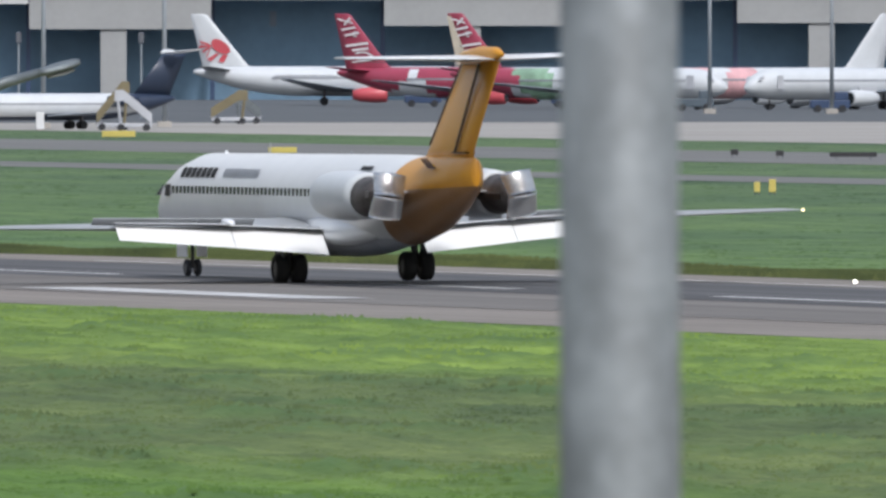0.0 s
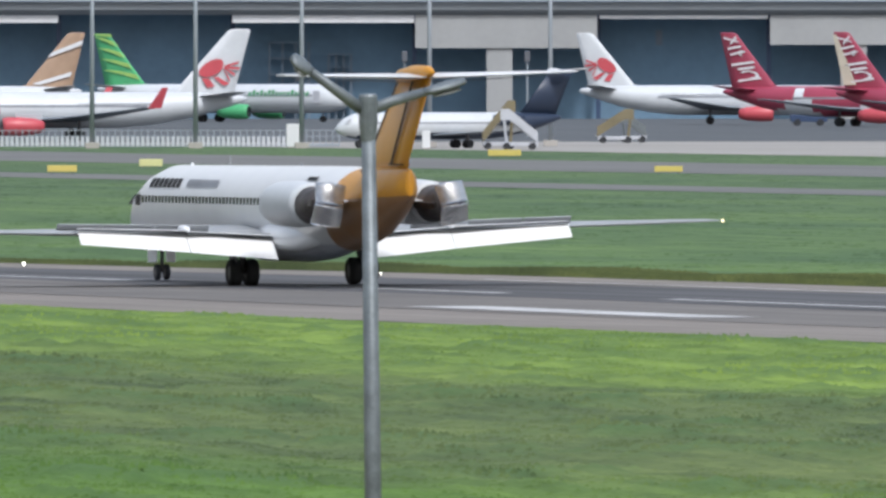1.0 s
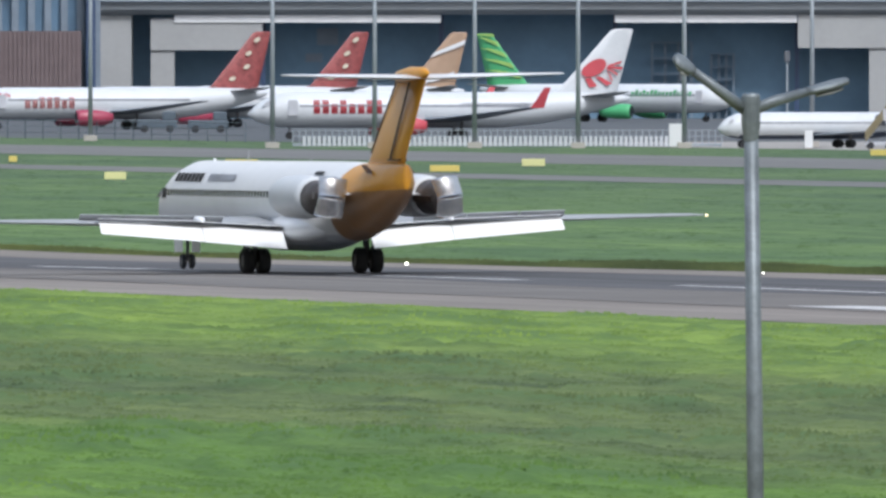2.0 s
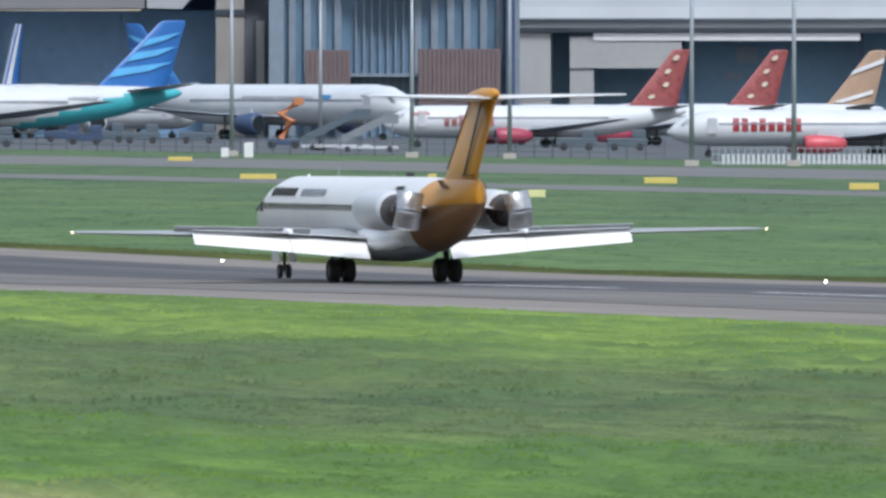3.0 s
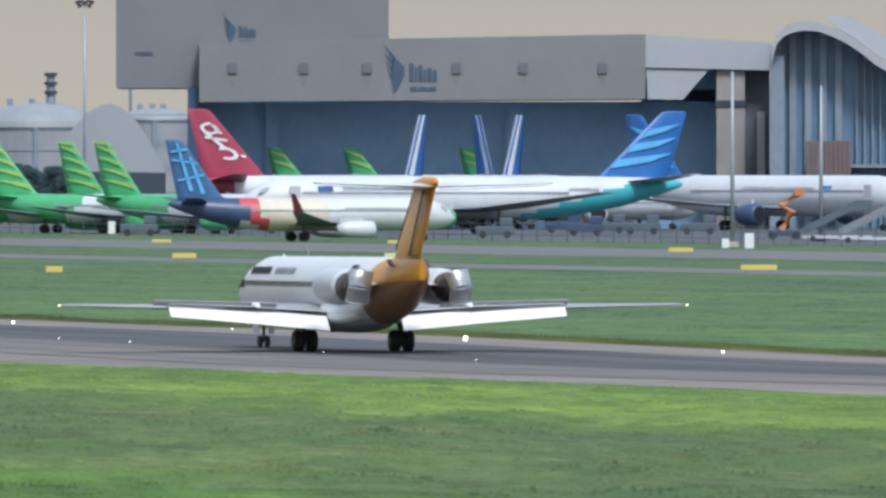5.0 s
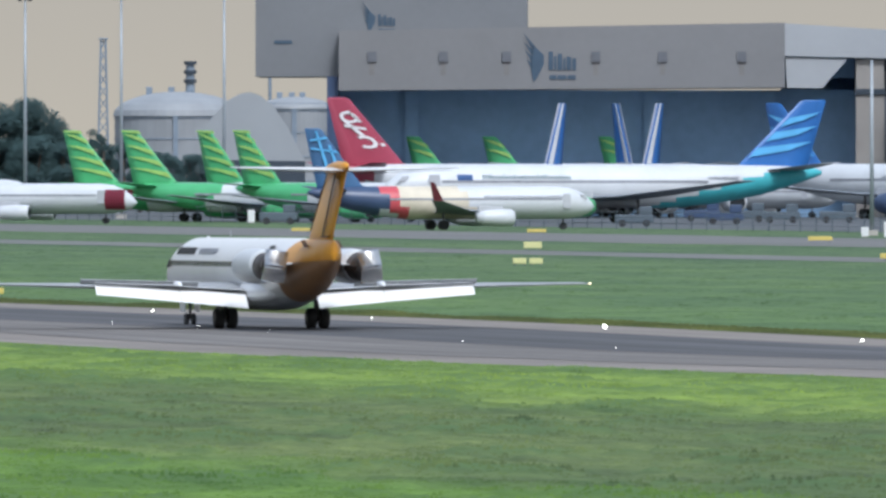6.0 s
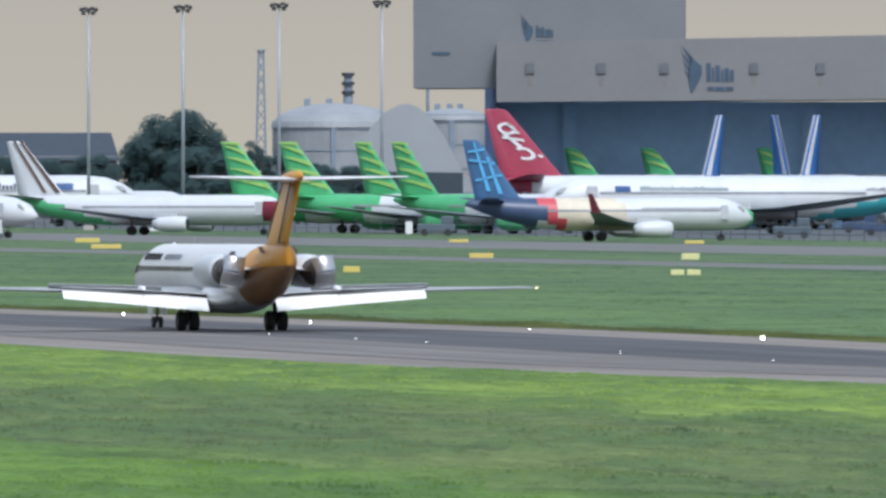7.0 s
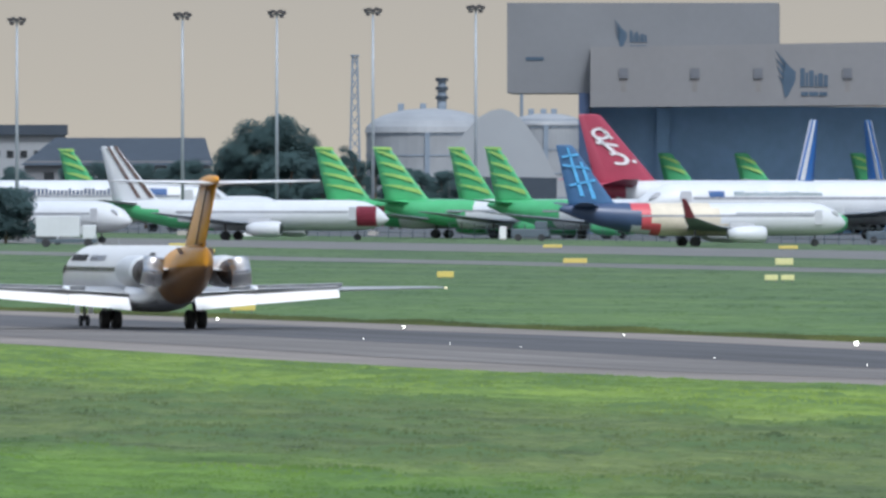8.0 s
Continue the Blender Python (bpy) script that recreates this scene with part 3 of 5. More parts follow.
def landing_jet():
    jet = thing("landing_jet", Matrix.Translation(rw(244, 819, 0.04)) @ pose(0, 0, 0, 0, 0, math.degrees(RUNWAY_TURN)),
                "white twin-jet with amber T-tail, flaps down and reversers open", "airliner")
    key = [(25.2, 2.35, .05, .05), (25.0, 2.36, .26, .26), (24.4, 2.43, .58, .6), (23.4, 2.58, .98, 1.02), (22.0, 2.78, 1.32, 1.4), (20.4, 2.93, 1.56, 1.66), (18.6, 3.03, 1.67, 1.82),
           (-5.5, 3.12, 1.67, 1.8), (-8, 3.2, 1.62, 1.72), (-10.5, 3.36, 1.42, 1.5), (-13, 3.74, 1.1, 1.18), (-15, 4.05, .72, .86), (-16.0, 4.2, .42, .68), (-16.4, 4.25, .2, .58), (-16.5, 4.26, .13, .5)]
    rings = []
    for (y0, z0, a0, b0), (y1, z1, a1, b1) in zip(key, key[1:]):
        n = max(1, int((y0 - y1) / 0.15)) if y0 <= -3 or y1 < -3 else max(1, int((y0 - y1) / 1.2))
        for i in range(n):
            f = i / n
            rings.append((y0 + (y1 - y0) * f, 0, z0 + (z1 - z0) * f, a0 + (a1 - a0) * f, b0 + (b1 - b0) * f))
    y, z, a, b = key[-1]
    rings.append((y, 0, z, a, b))
    bm = loft(rings, 64)
    # cut the skin where the paint or its painted-in shade changes, so that the edges are clean
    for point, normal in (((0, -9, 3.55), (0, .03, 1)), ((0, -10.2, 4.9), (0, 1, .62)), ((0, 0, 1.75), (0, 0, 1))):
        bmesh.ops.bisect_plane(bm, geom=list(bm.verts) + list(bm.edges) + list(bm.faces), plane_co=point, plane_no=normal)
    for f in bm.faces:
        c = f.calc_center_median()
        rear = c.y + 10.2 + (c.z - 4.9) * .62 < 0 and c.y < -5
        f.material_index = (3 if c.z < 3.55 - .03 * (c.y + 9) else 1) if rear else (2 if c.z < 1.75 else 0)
    part("fuselage", bm, [M["white"], M["gold"], M["pale"], M["amber_shade"]], jet, "white fuselage with amber rear and grey belly", smooth=True)
    # wing root fairing
    part("wing_fairing", loft([(8.5, 0, 1.7, .3, .2), (7, 0, 1.65, 1.5, .45), (3, 0, 1.6, 2.0, .62), (-1.2, 0, 1.6, 1.95, .62), (-2.6, 0, 1.66, 1.6, .6), (-5.5, 0, 1.75, 1.2, .4), (-7, 0, 1.9, .3, .15)], 24),
         M["pale"], jet, "grey wing root fairing", smooth=True)
    for s in (-1, 1):
        zz = lambda x: 2.05 + 0.024 * x
        part("wing", foil([(s * 1.2, 7.0, zz(1.2), 8.6, .85), (s * 5.0, 4.0, zz(5), 6.0, .6), (s * 11.0, .1, zz(11), 3.4, .34), (s * 16.0, -3.5, zz(16), 1.45, .16), (s * 16.45, -4.3, zz(16.45), .9, .06)]),
             M["wing"], jet, "grey swept wing", smooth=True)
        # main flaps, two panels a side, drooped forty degrees
        for x0, x1, c0, c1, y0, y1, d0, d1 in ((1.95, 5.6, 1.15, 1.03, -2.55, -2.55, -.17, 0), (5.62, 10.4, 1.02, 0.70, -2.55, -3.4, 0, .07)):
            bm = bmesh.new()
            rr = []
            for x, c, yy, dz in ((x0, c0, y0, d0), (x1, c1, y1, d1)):
                z0 = zz(x) - 0.02 + dz
                prof = [(0, 0.06), (0.25, 0.14), (1, 0.0), (1, -0.03), (0.4, -0.12), (0.05, -0.1)]
                cs, sn = math.cos(radians(42)), math.sin(radians(42))
                rr.append([bm.verts.new((s * x, yy - (u * cs * c) + v * sn, z0 - u * sn * c + v * cs)) for u, v in prof])
            for i in range(6):
                bm.faces.new((rr[0][i], rr[0][(i + 1) % 6], rr[1][(i + 1) % 6], rr[1][i]))
            bm.faces.new(rr[0])
            bm.faces.new(rr[1])
            part("flap", bm, M["flap"], jet, "bright white drooped flap")
            part("flap_vane", foil([(s * x0, y0 + .32, zz(x0) + d0 + .16, .42, .07), (s * x1, y1 + .3, zz(x1) + d1 + .13, .32, .05)]), M["flap"], jet, "slim white flap vane")
            # shadow line above the flap, put in as a dark strip
            part("vane_shadow", foil([(s * x0, y0 + .3, zz(x0) + d0 + .09, .5, .06), (s * x1, y1 + .28, zz(x1) + d1 + .07, .4, .05)]), M["title"], jet, "dark strip for the shadow line above the flap")
        part("hinge_fairing", loft([(-1.5, s * 5.6, zz(5.6) + .18, .05, .05), (-1.9, s * 5.6, zz(5.6) + .24, .2, .15), (-2.5, s * 5.6, zz(5.6) + .22, .2, .15), (-2.9, s * 5.6, zz(5.6) + .14, .06, .05)], 12), M["white"], jet, "white flap hinge fairing", smooth=True)
        part("wing_fillet", loft([(1.5, s * 1.3, 2.2, .2, .3), (-1.0, s * 1.4, 2.05, .55, .5), (-2.8, s * 1.38, 1.95, .56, .52), (-4.4, s * 1.2, 1.95, .46, .5), (-6.5, s * 1.0, 2.05, .22, .36), (-7.6, s * .9, 2.2, .05, .1)], 16), M["white"], jet, "white flared wing root fillet", smooth=True)
        # shade in the slot between wing and flap, put in as a dark strip
        part("slot_shade", foil([(s * 1.9, -1.4, zz(1.9) + .02, 1.0, .12), (s * 10.45, -2.55, zz(10.45) + .02, .8, .08)]), M["wing_dark"], jet, "dark strip for shade in the flap slot")
        for x0, x1, yy in ((4.3, 6.6, -1.1), (6.65, 8.9, -1.35), (8.95, 10.9, -1.6)):
            bm = bmesh.new()
            h, r = 0.42, radians(38)
            q = [(x0, 0, 0), (x1, -.2, 0), (x1, -.2 - math.cos(r) * .4, math.sin(r) * .4), (x0, -math.cos(r) * .4, math.sin(r) * .4)]
            lo = [bm.verts.new((s * a, yy + b, zz(a) + .12 + c)) for a, b, c in q]
            hi = [bm.verts.new((s * a, yy + b + .03, zz(a) + .15 + c)) for a, b, c in q]
            bm.faces.new(lo), bm.faces.new(hi)
            for i in range(4):
                bm.faces.new((lo[i], lo[(i + 1) % 4], hi[(i + 1) % 4], hi[i]))
            part("spoiler", bm, M["wing"], jet, "raised grey spoiler panel")
        bm = bmesh.new()
        bmesh.ops.create_uvsphere(bm, u_segments=10, v_segments=6, radius=0.055)
        part("wingtip_lamp", bm, M["tip_glow"], jet, "lit wingtip lamp", m=Matrix.Translation((s * 16.47, -5.15, zz(16.4))))
        # engine, with its clamshell reverser swung open behind it
        ex, ez = s * 2.55, 3.42
        part("pylon", foil([(s * 1.3, -7.0, 3.55, 4.8, .4), (s * 2.2, -7.4, 3.5, 4.2, .32)]), M["white"], jet, "white engine pylon")
        eng = part("engine", loft([(-5.4, ex, ez, .66, .66), (-5.55, ex, ez, .8, .8), (-6.5, ex, ez, .91, .91), (-8.7, ex, ez, .93, .95), (-10.2, ex, ez, .9, .9), (-10.9, ex, ez, .84, .84)], 32),
                   M["hull"], jet, "pale grey engine nacelle", smooth=True)
        part("exhaust", loft([(-10.8, ex, ez - .02, .78, .78), (-11.6, ex, ez - .04, .7, .7), (-12.6, ex, ez - .04, .6, .6)], 24), M["soot"], eng, "sooty exhaust pipe", smooth=True)
        cant = Matrix.Translation((ex, -13.0, ez)) @ pose(0, 0, 0, 0, s * -8, s * 6)
        for o in (-1, 1):
            part("reverser_arm", box(o * .62 - .05, o * .62 + .05, -.2, 2.1, -.13, .13, .02), M["soot"], eng, m=cant)
        for up in (1, -1):
            bm = bmesh.new()
            rows = []
            for i in range(9):
                u = i / 8
                ring = []
                for k in range(19):
                    a = radians(-88 + 176 * k / 18)
                    r = 0.63 - 0.05 * (1 - u)
                    lx, lb = r * math.sin(a), r * math.cos(a)
                    t = radians(60)
                    L = 1.06 * u
                    # apex aft at the middle line, lips forward, above and below
                    ring.append(bm.verts.new((lx, -.75 + L * math.cos(t) * .8 - lb * math.sin(t) * .55, up * (.03 + L * math.sin(t) * .92 + lb * .04 - abs(lx) * .05))))
                rows.append(ring)
            for r0, r1 in zip(rows, rows[1:]):
                for k in range(18):
                    bm.faces.new((r0[k], r0[k + 1], r1[k + 1], r1[k]))
            bmesh.ops.solidify(bm, geom=list(bm.faces), thickness=0.06)
            part("reverser_door", bm, M["chrome"], eng, "bright steel clamshell reverser door, open", m=cant, smooth=True)
        # main gear
        part("main_gear_strut", tube([(s * 2.54, 0, .5), (s * 2.5, .1, 1.2), (s * 2.45, .1, 1.9)], [.12, .14, .16], 10), M["rim"], jet)
        part("gear_door", box(s * 2.54 - .03 + s * .35, s * 2.54 + .03 + s * .35, -.5, .6, 1.0, 1.5, .01), M["wing_dark"], jet)
        for o in (-.35, .35):
            wheel(jet, s * 2.54 + o, 0, .57, .52)
        wheel(jet, s * .2, 22.07, .34, .2)
        # tailplane
        part("tailplane", foil([(s * .1, -16.0, 8.55, 3.6, .34), (s * 6.1, -18.5, 8.7, 1.5, .12)]), M["white"], jet, "white tailplane", smooth=True)
        part("elevator_gap", foil([(s * .5, -18.1, 8.36, .9, .05), (s * 5.7, -19.2, 8.57, .5, .03)]), M["wing_dark"], jet)
        # cabin windows
        wm = None
        for i in range(45):
            if wm is None:
                w = part("cabin_window", box(-.02, .02, -.11, .11, -.145, .145, 0.0), M["dark"], jet, m=Matrix.Translation((s * 1.655, 18.9 - .535 * i, 3.46)))
                wm = w.data
            else:
                w = new("cabin_window", wm)
                w.parent = jet
                w.matrix_basis = Matrix.Translation((s * 1.655, 18.9 - .535 * i, 3.46))
        part("door_window", skin(19.4, 20.1, 3.2, 3.65, s, 1.62, 1.74, 2.97, .2, .05), M["title"], jet, "dark emblem beside the door")
        for k in range(7):
            part("title_bar", skin(17.9 - .7 * k, 18.44 - .7 * k, 3.95, 4.33, s, 1.67, 1.82, 3.06, .2, .03), M["title"], jet, "charcoal lettering bar")
        part("subtitle_bar", skin(7.8, 12.6, 4.0, 4.3, s, 1.67, 1.82, 3.08, .15, .03), M["haze_grey"], jet, "pale grey lettering bar")
        part("cockpit_window", skin(22.2, 22.9, 3.2, 3.6, s, 1.24, 1.33, 2.74, -.25, .03), M["dark"], jet)
        part("registration_bar", skin(-6.9, -5.4, 4.35, 4.5, s, 1.66, 1.8, 3.14, 0, .04), M["title"], jet)
    part("nose_gear_strut", tube([(0, 22.07, .34), (0, 22.0, 1.5)], .08, 8), M["rim"], jet)
    part("nose_gear_door", box(-.42, -.38, 21.4, 22.8, .75, 1.35, .01), M["white"], jet)
    part("nose_gear_door", box(.38, .42, 21.4, 22.8, .75, 1.35, .01), M["white"], jet)
    # fin
    fin = part("fin", foil([(4.4, -9.4, 0, 6.6, .66), (5.2, -10.6, 0, 5.7, .6), (8.5, -15.2, 0, 4.6, .46)], True), M["gold"], jet, "amber swept fin", smooth=True)
    for s in (-1, 1):
        part("rudder_seam", plate([(-14.4, 5.05), (-14.2, 5.05), (-17.6, 8.4), (-17.8, 8.4)], s * .19, .05), M["gold_dark"], fin, "dark rudder seam")
        part("fin_edge", plate([(-11.0, 5.3), (-10.85, 5.3), (-15.25, 8.4), (-15.4, 8.4)], s * .14, .04), M["gold_dark"], fin)
        part("tail_seam", plate([(-13.9, 4.45), (-13.6, 4.45), (-12.6, 4.8), (-12.9, 4.82)], s * .93, .2), M["gold_dark"], jet)
    part("rudder_foot", box(-.2, .2, -15.7, -13.9, 5.0, 5.06), M["gold_dark"], fin)
    part("bullet_fairing", loft([(-14.6, 0, 8.55, .05, .05), (-15.3, 0, 8.58, .26, .28), (-17.3, 0, 8.7, .33, .34), (-19.3, 0, 8.76, .24, .26), (-20.2, 0, 8.74, .05, .06)], 16), M["gold"], jet, "amber tail bullet fairing", smooth=True)
    part("antenna", tube([(0, 11, 4.78), (0, 10.9, 5.3)], [.03, .015], 6), M["wing"], jet)
    part("antenna", tube([(0, 0, 4.78), (0, -.1, 5.0)], [.05, .02], 6), M["wing"], jet)
    part("beacon", tube([(0, 17, 4.75), (0, 17, 4.95)], [.12, .05], 8), M["white"], jet)
    return jet


jet = landing_jet()


# ---------------------------------------------------------------- street lamps beside the viewing spot
def street_lamp(tick, dist):
    e = thing("street_lamp", Matrix.Translation(site(tick, dist, 0.0)), "grey galvanised street lamp with two arms", "street lamp")
    part("pole", tube([(.12, 0, 0), (.08, 0, 4), (.02, 0, 8.95)], [.125, .112, .095], 16), M["steel"], e, smooth=True)
    part("base_plate", box(-.13, .37, -.25, .25, 0, .06, .01), M["steel"], e)
    part("collar", tube([(.02, 0, 8.4), (.02, 0, 8.65), (.02, 0, 9.0), (.02, 0, 9.04)], [.10, .13, .13, .11], 14), M["steel"], e)
    for pts, lean in (([(-.05, 0, 8.82), (-.38, -.1, 9.06), (-.76, -.25, 9.34)], -1), ([(.05, 0, 8.82), (.35, .15, 8.94), (.78, .3, 9.06)], 1)):
        arm = part("arm", tube(pts, [.085, .075, .06], 12), M["steel"], e, smooth=True)
        a, b = Vector(pts[1]), Vector(pts[2])
        d = (b - a).normalized()
        L = 0.62 if lean > 0 else 0.34
        rr = [(0.0, .07, .055), (.15, .11, .055), (.6, .14, .06), (.9, .11, .05), (1.0, .05, .04)]
        head = part("lamp_head", loft([(u * L, 0, 0, w, h) for u, w, h in rr], 14), M["steel"], arm, "grey lamp head",
                    m=Matrix.Translation(b) @ Vector((0, 1, 0)).rotation_difference(d).to_matrix().to_4x4(), smooth=True)
        del head
        o = b + d * L * .55
        part("lens", loft([(-L * .3, 0, 0, .06, .02), (0, 0, 0, .11, .03), (L * .3, 0, 0, .07, .02)], 10), M["lens"], arm, "pale lamp lens",
             m=Matrix.Translation(o - Vector((0, 0, .085))) @ Vector((0, 1, 0)).rotation_difference(d).to_matrix().to_4x4())
    return e


street_lamp(2378, 300)
e = thing("steel_pole", Matrix.Translation(site(3513, 38.6)), "thick mottled grey steel pole close to the viewer", "pole")
part("shaft", tube([(.022, 0, 0), (.012, 0, 4), (0, 0, 8), (-.009, 0, 10.6)], [.128, .118, .107, .100], 32), M["pole"], e, smooth=True)
part("cap", tube([(-.009, 0, 10.6), (-.009, 0, 10.64)], [.104, .06], 24), M["pole"], e)
part("base_plate", box(-.24, .24, -.22, .22, 0, .03, .005), M["pole"], e)


# ---------------------------------------------------------------- parked airliners
def lettering(y0, y1, z0, z1, s, R, zc):
    """Plain bars in the rhythm of a painted title; a short one is one block."""
    h, n = z1 - z0, int(abs(y1 - y0) / ((z1 - z0) * .62))
    if n < 5 or h > 2.2:
        return skin(y0, y1, z0, z1, s, R, R, zc, 0, .03)
    bm = bmesh.new()
    r = random.Random(int(abs(y0) * 100))
    for k in range(n):
        a = y0 + (y1 - y0) * k / n
        b = a + (y1 - y0) / n * .74
        top = z1 if r.random() < .45 else z1 - h * .28
        prev = None
        for m in range(6):
            z = z0 + (top - z0) * m / 5
            x = s * (math.sqrt(max(.02, R * R - (z - zc) ** 2)) + .03)
            cur = [bm.verts.new((x, a, z)), bm.verts.new((x, b, z))]
            if prev:
                bm.faces.new((prev[0], prev[1], cur[1], cur[0]))
            prev = cur
    bmesh.ops.solidify(bm, geom=list(bm.faces), thickness=0.02)
    return bm


def liner(t_tail, t_nose, dist, label, kind="n", toward=1, body="hull", tail=None, tail_from=0.0, fin="hull", engine="hull",
          stripes=(), titles=(), winglet=None, belly=None, length=None, top=None, wings=True, bands=()):
    """A parked airliner between two bearings. tail: paint of the rear part; stripes: shapes on the fin in (chord, height) shares."""
    D, zc, ftop, L, half = {"n": (3.95, 3.2, 12.1, 38.5, 17), "w": (5.64, 4.75, 16.0, 60.0, 29), "r": (2.7, 2.2, 7.6, 27.0, 11)}[kind]
    L = length or L
    R = D / 2
    ftop = top or ftop
    along = (t_nose - t_tail) * dist / TICKS
    c = max(-1, min(1, along / L))
    sn = math.sqrt(1 - c * c) * toward
    mid = ((t_tail + t_nose) / 2 - 784) / TICKS
    rt, out = Vector((math.cos(mid), -math.sin(mid), 0)), Vector((math.sin(mid), math.cos(mid), 0))
    f = rt * c - out * sn
    e = thing("parked_airliner", Matrix.Translation(site((t_tail + t_nose) / 2, dist, 0.03)) @ pose(0, 0, 0, 0, 0, math.degrees(math.atan2(-f.x, f.y))), label, "airliner", "parked airliners")
    T, N = -L / 2, L / 2
    key = [(N, -.25, .02, .02), (N - .02 * L, -.2, .42, .42), (N - .045 * L, -.1, .7, .7), (N - .085 * L, -.03, .93, .93), (N - .13 * L, 0, 1, 1),
           (T + .34 * L, 0, 1, 1), (T + .24 * L, .1, .93, .9), (T + .14 * L, .28, .72, .7), (T + .06 * L, .5, .42, .42), (T + .01 * L, .62, .16, .18), (T, .63, .06, .08)]
    rings = []
    for (y0, z0, a0, b0), (y1, z1, a1, b1) in zip(key, key[1:]):
        n = max(1, int((y0 - y1) / 1.0))
        for i in range(n):
            g = i / n
            rings.append((y0 + (y1 - y0) * g, 0, zc + R * (z0 + (z1 - z0) * g), R * (a0 + (a1 - a0) * g), R * (b0 + (b1 - b0) * g)))
    y, z, a, b = key[-1]
    rings.append((y, 0, zc + R * z, R * a, R * b))
    mats = [M[body], M[tail or body], M[belly or body], M["pale"]] + [M[x[2]] for x in bands]

    def paint(y, z):
        u = (y - T) / L
        for i, (u0, u1, _) in enumerate(bands):
            if u0 < u + .03 * (z - zc) / R < u1:
                return 4 + i
        if belly and z < zc + R * (0.3 + 4.0 * (0.2 - u)) and u < 0.4 - 0.16 * (z - zc + R) / R:
            return 2
        if kind == "r" and z < zc - R * (.3 + .5 * u):
            return 1
        if tail and u < tail_from + 0.05 * (z - zc) / R:
            return 1
        return 3 if z < zc - R * 0.86 else 0
    part("fuselage", loft(rings, 24, True, paint), mats, e, smooth=True)
    xat = lambda z: math.sqrt(max(0.05, R * R - (z - zc) ** 2))
    # fin
    h0, h1 = zc + R * .55, ftop
    if kind == "r":
        fl = [(h0, T + .2 * L, .17 * L), (h1, T + .05 * L, .1 * L)]
    else:
        fl = [(h0, T + .29 * L, .255 * L), (h0 + .13 * (h1 - h0), T + .188 * L, .157 * L), (h1 - .02 * (h1 - h0), T + .048 * L, .058 * L), (h1, T + .036 * L, .042 * L)]
    fob = part("fin", foil([(z, le, 0, ch, .5 - .25 * (z - h0) / (h1 - h0)) for z, le, ch in fl], True), M[fin], e, smooth=True)
    le = lambda w: (fl[1][1] + (fl[2][1] - fl[1][1]) * w) if kind != "r" else fl[0][1] + (fl[1][1] - fl[0][1]) * w
    ch = lambda w: (fl[1][2] + (fl[2][2] - fl[1][2]) * w) if kind != "r" else fl[0][2] + (fl[1][2] - fl[0][2]) * w
    zb = fl[1][0] if kind != "r" else h0
    for pc, shape in stripes:
        for s in (-1, 1):
            part("fin_emblem", plate([(le(w) - u * ch(w), zb + w * (h1 - zb)) for u, w in shape], s * .3, .04), M[pc], fob)
    # titles, cabin windows and doors
    for pc, y0, y1, z0, z1 in titles:
        for s in (-1, 1):
            za, zt = zc + z0 * R, zc + z1 * R
            tagged(part("title_bar", lettering(T + y0 * L, T + y1 * L, za, zt, s, R, zc), M[pc], e), kind="stuff")
    for s in (-1, 1):
        part("window_band", box(s * xat(zc + .22 * R) - .03, s * xat(zc + .22 * R) + .03, T + .27 * L, N - .13 * L, zc + .16 * R, zc + .28 * R), M["windows"], e, "pale cabin window band")
        part("cabin_door", box(s * xat(zc + .1 * R) - .03, s * xat(zc + .1 * R) + .03, N - .125 * L, N - .10 * L, zc - .3 * R, zc + .55 * R), M["pale"], e)
        # cockpit glass in pale grey: distance haze is put into its colour
        part("cockpit_window", plate([(N - .052 * L, zc + .25 * R), (N - .035 * L, zc + .22 * R), (N - .047 * L, zc + .48 * R), (N - .06 * L, zc + .5 * R)], s * R * .62, R * .14), M["pale"], e)
        # tailplane
        tz = zc + R * .75 if kind != "r" else h1
        ty = T + (.135 if kind != "r" else .06) * L
        part("tailplane", foil([(s * R * .3, ty, tz, .095 * L, .3), (s * half * .36, ty - .075 * L, tz + half * .03, .04 * L, .1)]), M["white" if kind == "r" else (tail or "wing")], e)
        if wings and kind != "r":
            wr = T + .62 * L
            wing = part("wing", foil([(s * R * .5, wr, zc - .62 * R, .19 * L, .8), (s * half * .36, wr - .105 * L, zc - .45 * R, .115 * L, .5), (s * half, wr - .29 * L, zc + half * .065 - .4 * R, .035 * L, .15)]), M["wing_far"], e, "dark grey swept wing")
            if winglet:
                part("winglet", foil([(zc + half * .065 - .4 * R, wr - .29 * L, 0, .035 * L, .12), (zc + half * .065 - .4 * R + 2.3, wr - .325 * L, 0, .016 * L, .08)], True), M[winglet], wing, m=Matrix.Translation((s * half, 0, 0)) @ pose(0, 0, 0, 0, s * 12, 0))
            er, ey, ex = (1.05, wr - .01 * L, half * .33) if kind == "n" else (1.55, wr - .02 * L, half * .32)
            ez = zc - R * .85 - (.1 if kind == "n" else .2)
            eng = part("engine", loft([(ey + 2.2, s * ex, ez, er * .8, er * .8), (ey + 1.9, s * ex, ez, er * .95, er * .95), (ey + .4, s * ex, ez, er, er), (ey - 1.4, s * ex, ez, er * .85, er * .85), (ey - 2.4, s * ex, ez, er * .55, er * .55)], 18),
                       M[engine], e, smooth=True)
            part("intake", loft([(ey + 2.22, s * ex, ez, er * .74, er * .74), (ey + 1.9, s * ex, ez, er * .6, er * .6)], 14), M["dark"], eng)
